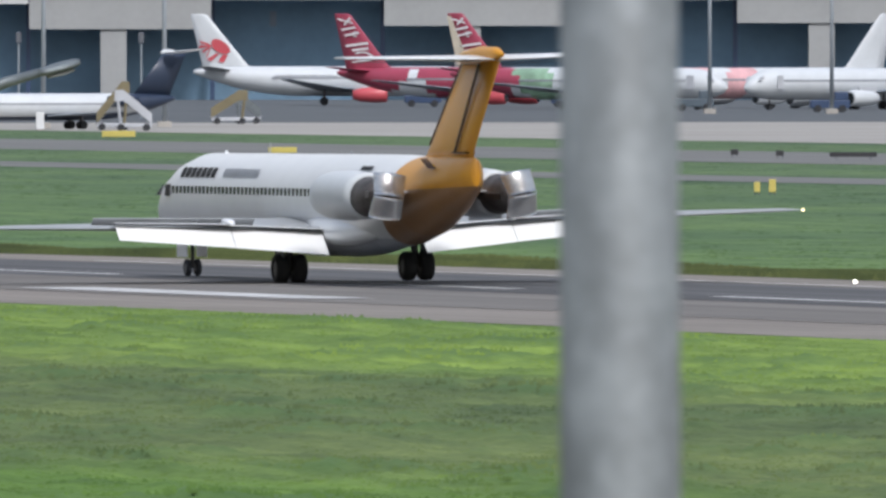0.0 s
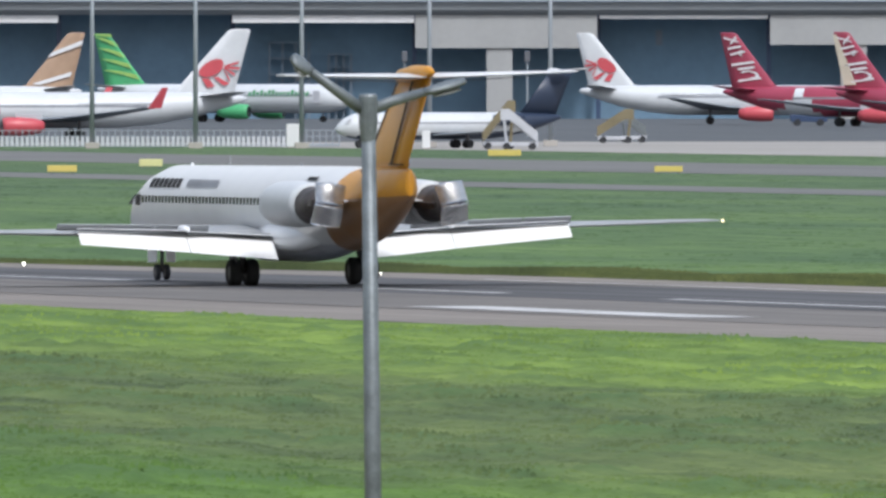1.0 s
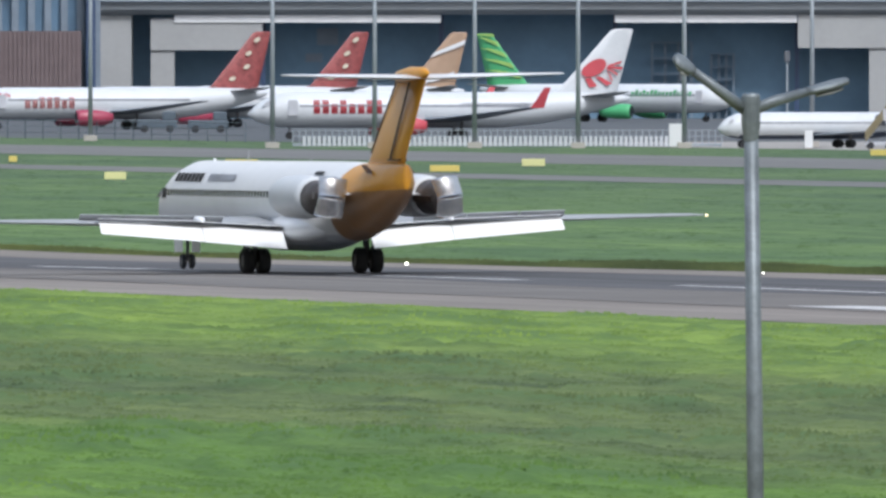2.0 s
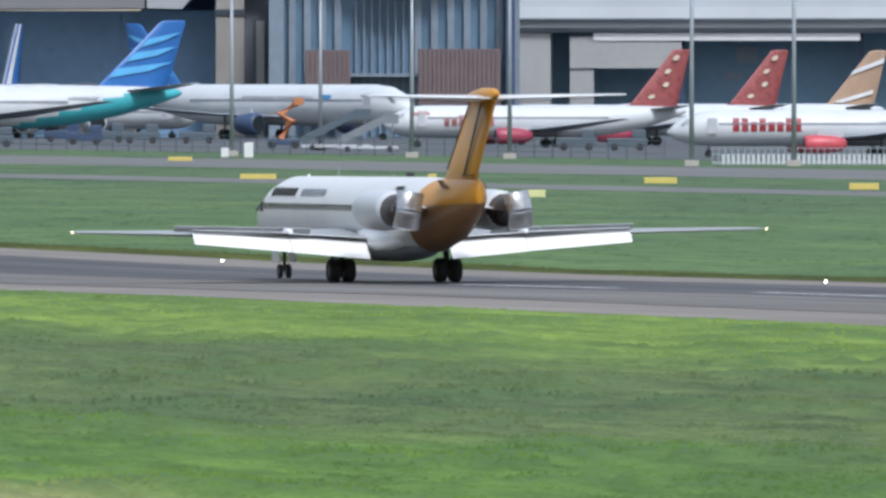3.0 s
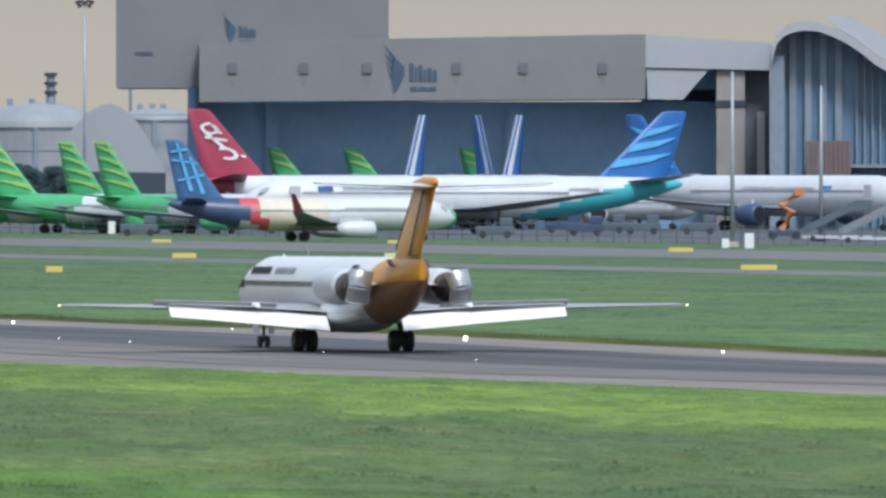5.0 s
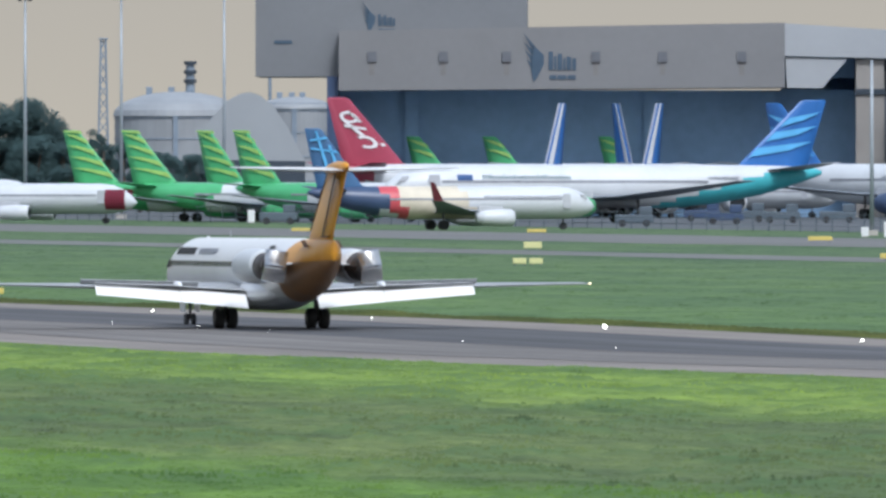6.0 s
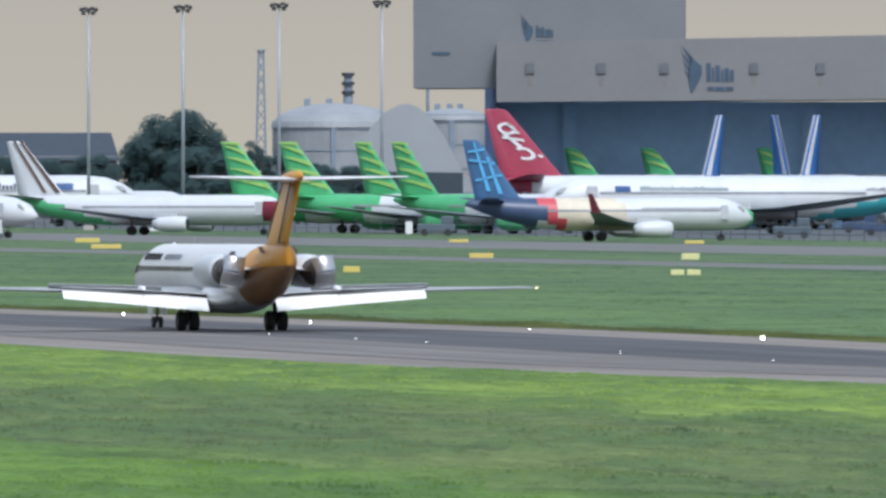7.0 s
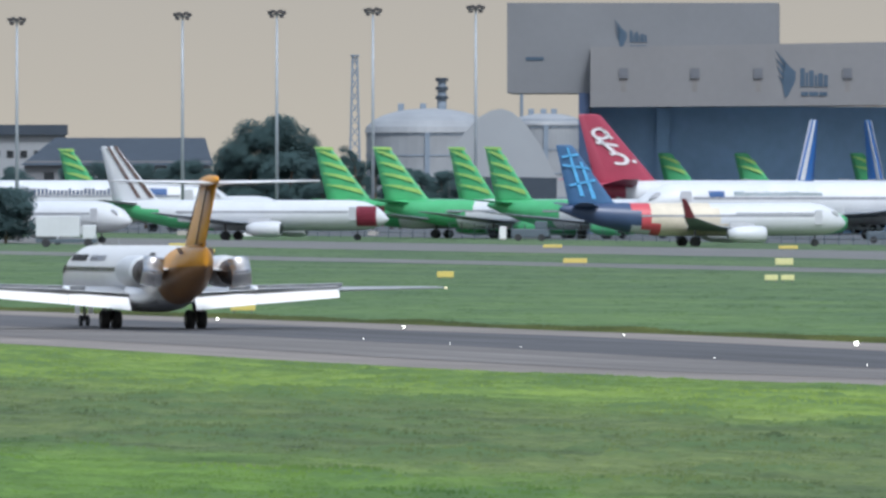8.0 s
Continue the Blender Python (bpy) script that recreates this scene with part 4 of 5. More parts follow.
            part("pylon", box(s * ex - .15, s * ex + .15, ey - 2.2, ey + .8, ez + er * .7, ez + er * 1.3, .03), M["pale"], e)
        elif kind == "r":
            part("wing", foil([(s * .3, T + .6 * L, zc - .7 * R, .16 * L, .4), (s * half, T + .44 * L, zc - .3 * R, .05 * L, .1)]), M["wing_far"], e, "grey swept wing")
            part("engine", loft([(T + .33 * L, s * R * 1.5, zc + .45 * R, .5, .5), (T + .3 * L, s * R * 1.5, zc + .45 * R, .62, .62), (T + .2 * L, s * R * 1.5, zc + .45 * R, .45, .45)], 14), M[engine], e, smooth=True)
        # gear
        gx, gy = (2.8, T + .45 * L) if kind == "n" else ((5.2, T + .44 * L) if kind == "w" else (1.6, T + .44 * L))
        gr = {"n": .56, "w": .68, "r": .4}[kind]
        leg = part("main_gear", tube([(s * gx, gy, gr), (s * gx, gy, zc - R * .5)], .16, 8), M["rim"], e)
        for o in (-.4, .4):
            part("tyre", tube([(s * gx + o - .2, gy, gr), (s * gx + o + .2, gy, gr)], gr, 16), M["tyre"], leg)
    leg = part("nose_gear", tube([(0, N - .11 * L, .4), (0, N - .11 * L, zc - R * .7)], .1, 8), M["rim"], e)
    part("tyre", tube([(-.35, N - .11 * L, .4), (.35, N - .11 * L, .4)], .4, 14), M["tyre"], leg)
    return e


def disc(u, w, ru, rw_, n=14):
    return [(u + ru * math.cos(2 * math.pi * k / n), w + rw_ * math.sin(2 * math.pi * k / n)) for k in range(n)]


def arc(u, w, ru, rw_, a0, a1, thick=.35, n=12):
    """A curved band in fin shares, from one angle to another."""
    out = [(u + ru * math.cos(radians(a0 + (a1 - a0) * k / n)), w + rw_ * math.sin(radians(a0 + (a1 - a0) * k / n))) for k in range(n + 1)]
    inn = [(u + (x - u) * (1 - thick), w + (y - w) * (1 - thick)) for x, y in reversed(out)]
    return out + inn


def stroke(u0, w0, u1, w1, du=.1, dw=0.0):
    return [(u0, w0), (u0 + du, w0 + dw), (u1 + du, w1 + dw), (u1, w1)]


BIRD = [("red", disc(.36, .37, .24, .15))] + [("red", [(.64, .37 + k * .012), (.62, .40 + k * .015), (.97 - .06 * abs(k), .38 + .1 * k), (.97 - .06 * abs(k), .34 + .1 * k)]) for k in (-2, -1, 0, 1)] \
    + [("red", [(.3, .20), (.42, .21), (.62, .07), (.5, .05)]), ("red", [(.5, .22), (.58, .23), (.86, .12), (.78, .08)])]
SLASH = [("lime", [(.04, w), (.04, w - .11), (.5, w + .01), (.96, w + .09), (.5, w + .07)]) for w in (.84, .62, .40, .18)] + [("lime", [(.0, .995), (1, .995), (1, .97), (.0, .93)])]
WAVES = [("sky", [(.15, .72), (.95, .82), (.6, .7), (.1, .58)]), ("sky", [(.1, .5), (.95, .6), (.6, .46), (.08, .36)]), ("sky", [(.05, .26), (.95, .36), (.6, .22), (.04, .12)])]
SCRIPT = [("white", x) for x in (stroke(.15, .93, .62, .80, .0, -.035), stroke(.2, .80, .85, .88, .0, .035), stroke(.2, .72, .82, .67, .0, .035), stroke(.2, .62, .78, .56, .0, .035),
          arc(.3, .60, .16, .06, -60, 150), stroke(.1, .42, .85, .36, .0, .04), stroke(.2, .32, .7, .28, .0, .04), arc(.45, .2, .25, .08, 30, 270), stroke(.2, .12, .8, .06, .0, .035))]
MESH = [("sky", [(.1, .85), (.9, .8), (.9, .77), (.1, .81)]), ("sky", [(.05, .6), (.95, .66), (.95, .63), (.05, .56)]), ("sky", [(.1, .4), (.9, .3), (.9, .27), (.1, .36)]), ("sky", [(.4, .95), (.5, .95), (.7, .1), (.6, .1)]), ("sky", [(.15, .7), (.25, .7), (.45, .05), (.35, .05)])]
DOTS = [("cream", disc(.45, .85, .13, .05)), ("cream", disc(.4, .6, .1, .045)), ("cream", disc(.55, .36, .08, .045)), ("cream", disc(.35, .14, .07, .04))]
LONG = 0.13

# the stands at the far right of the pan
liner(2748, 3275, 2955, "white airliner with red bird emblem on its fin", stripes=BIRD, engine="red", titles=[("pale", .28, .5, .3, .45)], toward=-1)
liner(3008, 3500, 2875, "crimson and white striped airliner with white fin script", tail="crimson", tail_from=.25, body="hull", fin="crimson", stripes=SCRIPT, engine="red", bands=[(.33, .66, "crimson")])
liner(3208, 3700, 2795, "crimson airliner with cream-edged fin and white script", tail="crimson", tail_from=.26, body="hull", fin="crimson", stripes=SCRIPT + [("cream", [(.7, .02), (1, .02), (1, .95), (.8, .95)])], engine="crimson", bands=[(.27, .40, "moss"), (.55, .8, "pinkish")])
liner(3990, 3560, 2850, "white airliner with faded pink patches along its side", bands=[(.6, .72, "pinkish"), (.8, .9, "pinkish")], engine="hull")
liner(4130, 3730, 2800, "plain white airliner parked with its tail up high", engine="hull", stripes=())
# middle right
liner(2722, 2322, 2230, "small white and navy jet with navy T-tail", kind="r", tail="ink", tail_from=.2, fin="ink", belly=None, engine="ink", length=24.5)
liner(1900, 2350, 3060, "white airliner with green fin and green engines", fin="green", stripes=SLASH, engine="green", titles=[("green", .62, .86, .15, .6)], toward=1)
liner(2166, 1490, 2450, "white airliner with red bird fin and red title", stripes=BIRD, engine="red", titles=[("red", .655, .84, -.2, .55), ("pale", .25, .45, .3, .42)], winglet="red", length=42.5, toward=1)
liner(1878, 1345, 2900, "white airliner with tan fin crossed by white ribbons", fin="tan", stripes=[("white", [(.0, .62), (1, .86), (1, .76), (.0, .52)]), ("white", [(.1, .02), (.9, .25), (.9, .17), (.3, .0)])], toward=1)
liner(1700, 1175, 2830, "white airliner with patterned red fin and red lettering", fin="brick", stripes=DOTS, engine="crimson", titles=[("pale_red", .69, .86, -.3, .4), ("red", .885, .935, .4, .66)])
liner(1526, 990, 2760, "white airliner with patterned red fin beside a mast", fin="brick", stripes=DOTS, engine="crimson", titles=[("pale_red", .65, .82, -.3, .4), ("red", .86, .915, .4, .66)])
# before the wave-roofed hall
liner(535, 1042, 3080, "large white wide-body airliner with grey belly", kind="w", fin="blue", stripes=WAVES, engine="navy", titles=[("pale", .45, .7, .3, .45), ("sky", .72, .76, .2, .5)], toward=1)
# before the great hangar
liner(632, -152, 2900, "white wide-body airliner with blue fin and teal rear belly", kind="w", fin="blue", stripes=WAVES, belly="teal", engine="green", titles=[("greyteal", .58, .78, .34, .54), ("blue", .8, .835, .25, .55), ("pale", .2, .27, .35, .5)], toward=1)
liner(-278, 230, 2660, "white and cream airliner with navy net-patterned fin", tail="navy", tail_from=.27, fin="denim", stripes=MESH, body="hull", bands=[(.27, .32, "red"), (.32, .55, "cream")], titles=[("pale", .6, .88, .3, .45)], winglet="dkred", toward=-1, length=35.6)
liner(-236, 440, 3125, "red-finned airliner inside the hangar mouth", kind="w", fin="crimson", stripes=[("white", arc(.52, .70, .27, .09, 0, 360, .4)), ("white", stroke(.22, .62, .40, .80, .1)), ("white", stroke(.36, .42, .62, .64, .12)), ("white", stroke(.24, .50, .75, .55, .0, .04)), ("white", arc(.42, .32, .22, .1, 50, 310, .4)), ("white", disc(.12, .28, .05, .025))], toward=-1, tail="crimson", tail_from=.08, top=16.8)
for a, b in ((-100, 330), (35, 470), (240, 660)):
    liner(a, b, 3147, "green-finned airliner deep in the hangar", top=11.4, fin="green", stripes=SLASH[:2], toward=1)
liner(178, 0, 3100, "blue and white fin of an airliner seen end on", fin="blue", stripes=[("white", [(0, 0), (.3, 0), (.3, 1), (0, 1)])], length=40, kind="w", toward=1)
liner(350, 180, 3110, "blue and white fin of an airliner seen end on", fin="blue", stripes=[("white", [(0, 0), (.3, 0), (.3, 1), (0, 1)])], length=40, kind="w", toward=1)
liner(262, 430, 3120, "blue-finned airliner with pale leading edge", fin="blue", stripes=[("pale", [(0, 0), (.22, 0), (.22, 1), (0, 1)])], length=40, kind="w", toward=1)
# the green row
for a, d in ((-706, 2960), (-603, 2950), (-470, 2960), (-406, 2930)):
    liner(a, a + (490 if a < -500 else 420), d, "white airliner with green rear and lime-slashed fin", tail="green", tail_from=.34, fin="green", stripes=SLASH, engine="green", toward=1)
# far left stands
liner(-1160, -760, 3260, "white airliner with green fin behind other jets", fin="green", stripes=SLASH, toward=1)
liner(-1085, -580, 2880, "white airliner with dark stripes on its fin, green rear belly", fin="hull", belly="green", stripes=[("brown", [(.04, 1.0), (.2, 1.0), (.14, .02), (.03, .02)]), ("brown", [(.45, 1.0), (.6, 1.0), (.42, .02), (.34, .02)])], titles=[("crimson", .9, .97, -.7, .6)], toward=1)
liner(-1620, -845, 3100, "white wide-body airliner with dark title and blue emblem", kind="w", titles=[("navy", .45, .72, .3, .6), ("blue", .8, .84, .2, .6)], winglet="navy", fin="blue", stripes=WAVES, toward=1)
liner(-1520, -1035, 2780, "white airliner nosed up beside boarding stairs", toward=1)


# ---------------------------------------------------------------- light masts
def mast(tick, drop, height, heads, lamp=False):
    d = EYE * TICKS / (drop - 147)
    e = thing("light_mast", Matrix.Translation(site(tick, d, 0.02)), "tall grey steel apron light mast", "light mast", "apron light masts")
    part("pole", tube([(0, 0, 0), (0, 0, height * .5), (0, 0, height)], [.27, .22, .15], 10), M["mast"], e, smooth=True)
    part("footing", box(-.7, .7, -.7, .7, 0, .6, .05), M["concrete"], e)
    if heads:
        part("head_frame", box(-1.15, 1.15, -.15, .15, height - .1, height + .1, .03), M["mast"], e)
        for x, z in ((-1.0, .3), (-.5, .4), (0, .25), (.5, .45), (1.0, .3), (-.7, -.25), (.65, -.25)):
            part("floodlight", box(x - .28, x + .28, -.5, .15, height + z - .22, height + z + .22, .05), M["title"], e, m=pose(0, 0, 0, 0, 0, 0))
    if lamp:
        bm = bmesh.new()
        bmesh.ops.create_uvsphere(bm, u_segments=10, v_segments=6, radius=.26)
        part("warning_lamp", bm, M["red_glow"], e, "red obstruction lamp", m=Matrix.Translation((0, 0, height + .3)))
        part("top_box", box(-.5, .5, -.4, .4, height - 1.2, height - .2, .05), M["mast"], e)


for t, dr, hgt, hd, lp in ((-1238, 270, 29.5, 1, 0), (-945, 270, 30.2, 1, 0), (-778, 270, 30.5, 1, 0), (-608, 270, 30.8, 1, 0), (-426, 270, 31.2, 1, 0),
                           (720, 300, 19.5, 0, 0), (877, 290, 18.5, 0, 0), (1039, 303, 19.2, 0, 1), (1212, 305, 25, 0, 0),
                           (1534, 318, 24, 0, 0), (1715, 318, 24, 0, 0), (1892, 318, 24, 0, 0), (2075, 318, 24, 0, 0), (2263, 318, 24, 0, 0), (2489, 316, 24, 0, 0), (2703, 314, 24, 0, 0),
                           (3668, 290, 24, 0, 0), (3884, 290, 24, 0, 0)):
    mast(t, dr, hgt, hd, lp)
for t, y0 in ((2445, 165), (2662, 165), (2440 - 180, 200)):
    e = thing("signal_post", Matrix.Translation(site(t, 2500, 0.03)), "thin post with a small lamp box", "signal post", "signal posts")
    part("post", tube([(0, 0, 0), (0, 0, high(y0, 2500))], .12, 8), M["mast"], e)
    part("lamp_box", box(-.3, .3, -.3, .3, high(y0, 2500), high(y0, 2500) + 1.2, .08), M["vent"], e)

# ---------------------------------------------------------------- barrier and ground equipment
fence = thing("perimeter_fence", Matrix.Identity(4), "low dark grey wire fence along the apron edge", "fence")
FQ = [2300 + 8.2 * i for i in range(170)]
pm = None
for q in FQ:
    if pm is None:
        po = part("fence_post", box(-.05, .05, -.05, .05, 0, 2.1), M["slate"], fence, m=Matrix.Translation(rw(588, q, 0)))
        pm = po.data
    else:
        po = new("fence_post", pm)
        po.parent = fence
        po.matrix_basis = Matrix.Translation(rw(588, q, 0))
for z in (0.7, 1.4, 2.05):
    part("fence_rail", tube([rw(588, FQ[0], z), rw(588, FQ[-1], z)], .035, 5), M["slate"], fence)

e = thing("perimeter_barrier", Matrix.Translation(site(1900, 2260, 0.03)), "long low grey steel railing with pale pickets before the apron", "barrier")
W = 2260 / TICKS
part("base_wall", box(-330 * W, 430 * W, -.2, .2, 0, .3, .03), M["mast"], e)
for z in (1.0, 1.6):
    part("rail", box(-330 * W, 430 * W, -.06, .06, z, z + .08), M["mast"], e)
for i in range(66):
    x = (-330 + 760 * i / 65) * W
    part("post", box(x - .05, x + .05, -.09, .09, .25, 1.7), M["mast"], e)
pk = None
for i in range(74):
    at = Matrix.Translation(((-310 + 650 * i / 73) * W, -.3, 0))
    if pk is None:
        pk = part("picket", box(-.14, .14, -.06, .06, 0, 1.0), M["hull"], e, "pale painted picket", m=at).data
    else:
        ob = new("picket", pk)
        ob.parent, ob.matrix_basis = e, at


def boarding_stairs(tick, dist, w, h, paint, flip=1, label="mobile boarding stairs beside a parked jet"):
    e = thing("boarding_stairs", Matrix.Translation(site(tick, dist, 0.03)), label, "boarding stairs", "boarding stairs")
    part("chassis", box(-w / 2, w / 2, -1, 1, .35, .7, .04), M["pale"], e)
    for s in (-1, 1):
        part("side_rail", plate([(-w / 2 * flip, .7), (-w / 2 * flip, 1.7), (w * .28 * flip, h + 1), (w * .5 * flip, h + 1), (w * .5 * flip, h - .1), (w * .25 * flip, h - .1)], s * .85, .1, "y"), M[paint], e)
        part("prop", tube([(w * .35 * flip, s * .8, .6), (w * .42 * flip, s * .8, h)], .12, 6), M[paint], e)
        for x in (-w * .35, w * .35):
            part("wheel", tube([(x, s * .9, .35), (x, s * 1.1, .35)], .35, 12), M["tyre"], e)
    for i in range(10):
        part("step", box((-w / 2 + w * .75 * i / 10) * flip - .2, (-w / 2 + w * .75 * i / 10) * flip + .2, -.8, .8, .7 + (h - .8) * i / 10, .8 + (h - .8) * i / 10), M["wing"], e)


boarding_stairs(2612, 2200, 3.2, 3.8, "olive")
boarding_stairs(2648, 2190, 3.6, 3.0, "pale", -1)
boarding_stairs(2818, 2350, 3.8, 2.6, "olive")
boarding_stairs(2850, 2360, 2.6, 2.2, "steel", -1)
boarding_stairs(905, 2650, 8.2, 3.9, "slate", 1, "long covered slate-blue boarding stairs")
boarding_stairs(962, 2600, 7.0, 3.4, "wing_far", 1, "long grey boarding stairs")
boarding_stairs(-1140, 2700, 5.0, 2.4, "pale", -1)
e = thing("lift_truck", Matrix.Translation(site(812, 2700, 0.03)), "orange articulated lift beside a wide-body jet", "lift truck")
part("chassis", box(-2, 2, -1, 1, .5, 1.2, .1), M["navy"], e)
for x in (-1.4, 1.4):
    part("wheel", tube([(x, -1.1, .5), (x, 1.1, .5)], .5, 12), M["tyre"], e)
part("arm", tube([(-.3, 0, 1.2), (.9, 0, 3.4), (-.4, 0, 4.2), (1.6, 0, 5.6)], [.5, .65, .65, .5], 8), M["orange"], e)
part("basket", box(1.2, 2.4, -.6, .6, 5.3, 6.2, .05), M["orange"], e)
for t, dd, w, h, pc, lb in ((750, 2420, 1.0, 1.7, "white", "small white equipment cabinet"), (708, 2430, .8, 1.1, "white", "small white equipment cabinet"), (2250, 2230, 1.6, 2.4, "white", "small white equipment cabinet"),
                            (2483, 2200, .8, 1.8, "white", "small white equipment cabinet"), (-378, 2900, .9, 1.7, "white", "small white equipment cabinet")):
    e = thing("equipment_cabinet", Matrix.Translation(site(t, dd, 0.03)), lb, "cabinet", "equipment cabinets")
    part("body", box(-w / 2, w / 2, -.4, .4, .1, h, .05), M[pc], e)
    part("plinth", box(-w / 2 + .05, w / 2 - .05, -.35, .35, 0, .1), M["concrete"], e)


def tug(tick, dist, paint):
    e = thing("baggage_tug", Matrix.Translation(site(tick, dist, 0.03)), "low service truck parked under the jets", "service truck", "service trucks")
    part("body", box(-2.4, 2.4, -1, 1, .5, 1.5, .12), M[paint], e)
    part("cab", box(.6, 2.2, -.95, .95, 1.5, 2.5, .15), M[paint], e)
    part("windscreen", box(2.15, 2.26, -.8, .8, 1.7, 2.3), M["dark"], e)
    for x in (-1.5, 1.5):
        for y in (-1.0, 1.0):
            part("wheel", tube([(x, y - .15, .45), (x, y + .15, .45)], .45, 12), M["tyre"], e)


for t, d, pc in ((420, 2960, "navy"), (500, 2940, "slate"), (560, 2900, "slate"), (460, 2850, "navy"), (660, 2900, "slate"), (1330, 2650, "slate"), (1420, 2640, "slate"), (3160, 2900, "navy"), (3420, 2880, "navy"),
                 (-330, 2850, "slate"), (300, 2760, "slate"), (3880, 2700, "navy"), (3640, 2750, "slate")):
    tug(t, d, pc)


def catering_truck(tick, dist, paint):
    e = thing("catering_truck", Matrix.Translation(site(tick, dist, 0.03)), "white high-body catering truck beside a parked jet", "service truck", "service trucks")
    part("chassis", box(-3.6, 3.6, -1.1, 1.1, .5, .95, .05), M["slate"], e)
    part("cargo_box", box(-3.6, 1.6, -1.2, 1.2, 1.2, 3.6, .06), M[paint], e)
    part("cab", box(1.9, 3.5, -1.1, 1.1, .95, 2.6, .15), M[paint], e)
    part("windscreen", box(3.46, 3.55, -.9, .9, 1.6, 2.4), M["dark"], e)
    for x in (-2.4, 2.6):
        for y in (-1.05, 1.05):
            part("wheel", tube([(x, y - .18, .5), (x, y + .18, .5)], .5, 14), M["tyre"], e)


catering_truck(-1150, 2640, "hull")


# ---------------------------------------------------------------- buildings
def local(tick, dist, label, name, category="building"):
    e = thing(name, Matrix.Translation(site(tick, dist, 0.0)) @ pose(0, 0, 0, 0, 0, -math.degrees((tick - 784) / TICKS)), label, category)
    k = dist / TICKS
    return e, (lambda t: (t - tick) * k), (lambda y: high(y, dist))


def poly(e, name, X, Z, pts, y, thick, material, label=""):
    return part(name, plate([(X(a), Z(b)) for a, b in pts], y, thick, "y"), material, e, label)


def slab(e, name, X, Z, t0, t1, y0, y1, d0, d1, material, label="", bevel=0.0):
    return part(name, box(X(t0), X(t1), d0, d1, max(0, Z(y1)), Z(y0), bevel), material, e, label)


# long hangar with a rounded roof edge
e, X, Z = local(2600, 3200, "long pale grey hangar with rounded roof edge and dark bays", "hangar")
bm = bmesh.new()
prof = [(0, 81), (-1.2, 72), (-1.5, 55), (-.8, 35), (1, 15), (5, -8), (12, -28), (25, -45), (45, -55), (45, 60), (5, 81)]
two = [[bm.verts.new((X(t), d, Z(y))) for d, y in prof] for t in (1222, 4500)]
for i in range(len(prof)):
    j = (i + 1) % len(prof)
    bm.faces.new((two[0][i], two[0][j], two[1][j], two[1][i]))
bm.faces.new(two[0]), bm.faces.new(two[1])
part("roof", bm, M["roof"], e, "pale grey rounded roof edge", smooth=False)
part("roof_seam", box(X(1222), X(4500), -1.9, -1.5, Z(58), Z(56)), M["rib"], e)
part("back_wall", box(X(1222), X(4500), 8, 8.5, 0, Z(70)), M["bay"], e, "back wall with blue haze in its colour")
slab(e, "end_wall", X, Z, 1222, 1284, 82, 270, 0, 40, M["wall"])
slab(e, "lintel", X, Z, 1318, 1516, 88, 144, 0, 1.5, M["wall"], "pale cladding panel")
slab(e, "column", X, Z, 1318, 1360, 144.3, 270, .3, 3, M["wall"])
for a, b, c in ((2464, 2786, 140), (3092, 3412, 134), (3717, 4040, 129)):
    slab(e, "lintel", X, Z, a, b, 81.5, c, -.3, 1.5, M["wall"], "pale cladding panel over the bays")
    m = (a + b) / 2 - 12
    slab(e, "column", X, Z, m - 23, m + 23, c + .3, 270, 0, 3, M["wall"], "pale concrete column")
for a, b in ((1360, 1832), (2140, 2462), (2790, 3088), (3416, 3713)):
    slab(e, "header_strip", X, Z, a, b, 82, 95 if a < 2700 else 88, -.2, .6, M["white"], "white header strip")
for a in (1516, 1832, 2140, 2462, 2788, 3090, 3414, 3715):
    slab(e, "inner_column", X, Z, a - 4, a + 4, 82, 270, 4, 5, M["navy"])
for a, y0, y1, w in ((1610, 105, 135, 38), (2890, 108, 135, 12), (1590, 150, 165, 30), (3330, 100, 130, 14)):
    slab(e, "interior_window", X, Z, a, a + w, y0, y1, 7.75, 7.98, M["rib"])
# inspection docks inside the bays
for t, w, y0 in ((2240, 70, 130), (2330, 40, 150)):
    dk = thing("inspection_dock", e.matrix_basis @ Matrix.Translation((X(t), 6.4, 0)), "grey scaffold inspection dock inside a hangar bay", "scaffold", "inspection docks")
    hh = Z(y0)
    ww = w * 3200 / TICKS
    for x in np.linspace(-ww / 2, ww / 2, 4):
        part("upright", box(x - .12, x + .12, -.12, .12, 0, hh), M["rib"], dk)
    for z in np.linspace(2, hh, 5):
        part("deck", box(-ww / 2, ww / 2, -1, 1, z - .12, z), M["rib"], dk)

# great maintenance hangar
e, X, Z = local(200, 3150, "huge grey maintenance hangar with a deep dark mouth", "maintenance_hangar")
slab(e, "upper_block", X, Z, -371, 110, -142, 18, 2, 60, M["upper"], "tall grey upper block")
poly(e, "fascia", X, Z, [(-223, -63), (566, -77), (566, 37.5), (-223, 43)], 29, 62, M["fascia"], "broad grey door fascia")
poly(e, "end_panel", X, Z, [(566, -76), (786, -62), (786, -13), (566, -18)], 0, 3.6, M["endpanel"], "pale end panel")
poly(e, "slanted_panel", X, Z, [(567, -16), (677, -13), (632, 39), (570, 38)], 0, 3.0, M["endpanel"], "pale slanted panel")
part("roof_slab", box(X(566), X(790), 2, 60, Z(-20), Z(-60)), M["roof"], e)
part("back_wall", box(X(-243), X(800), 12, 13, 0, Z(42)), M["hollow"], e, "back wall with blue haze in its colour")
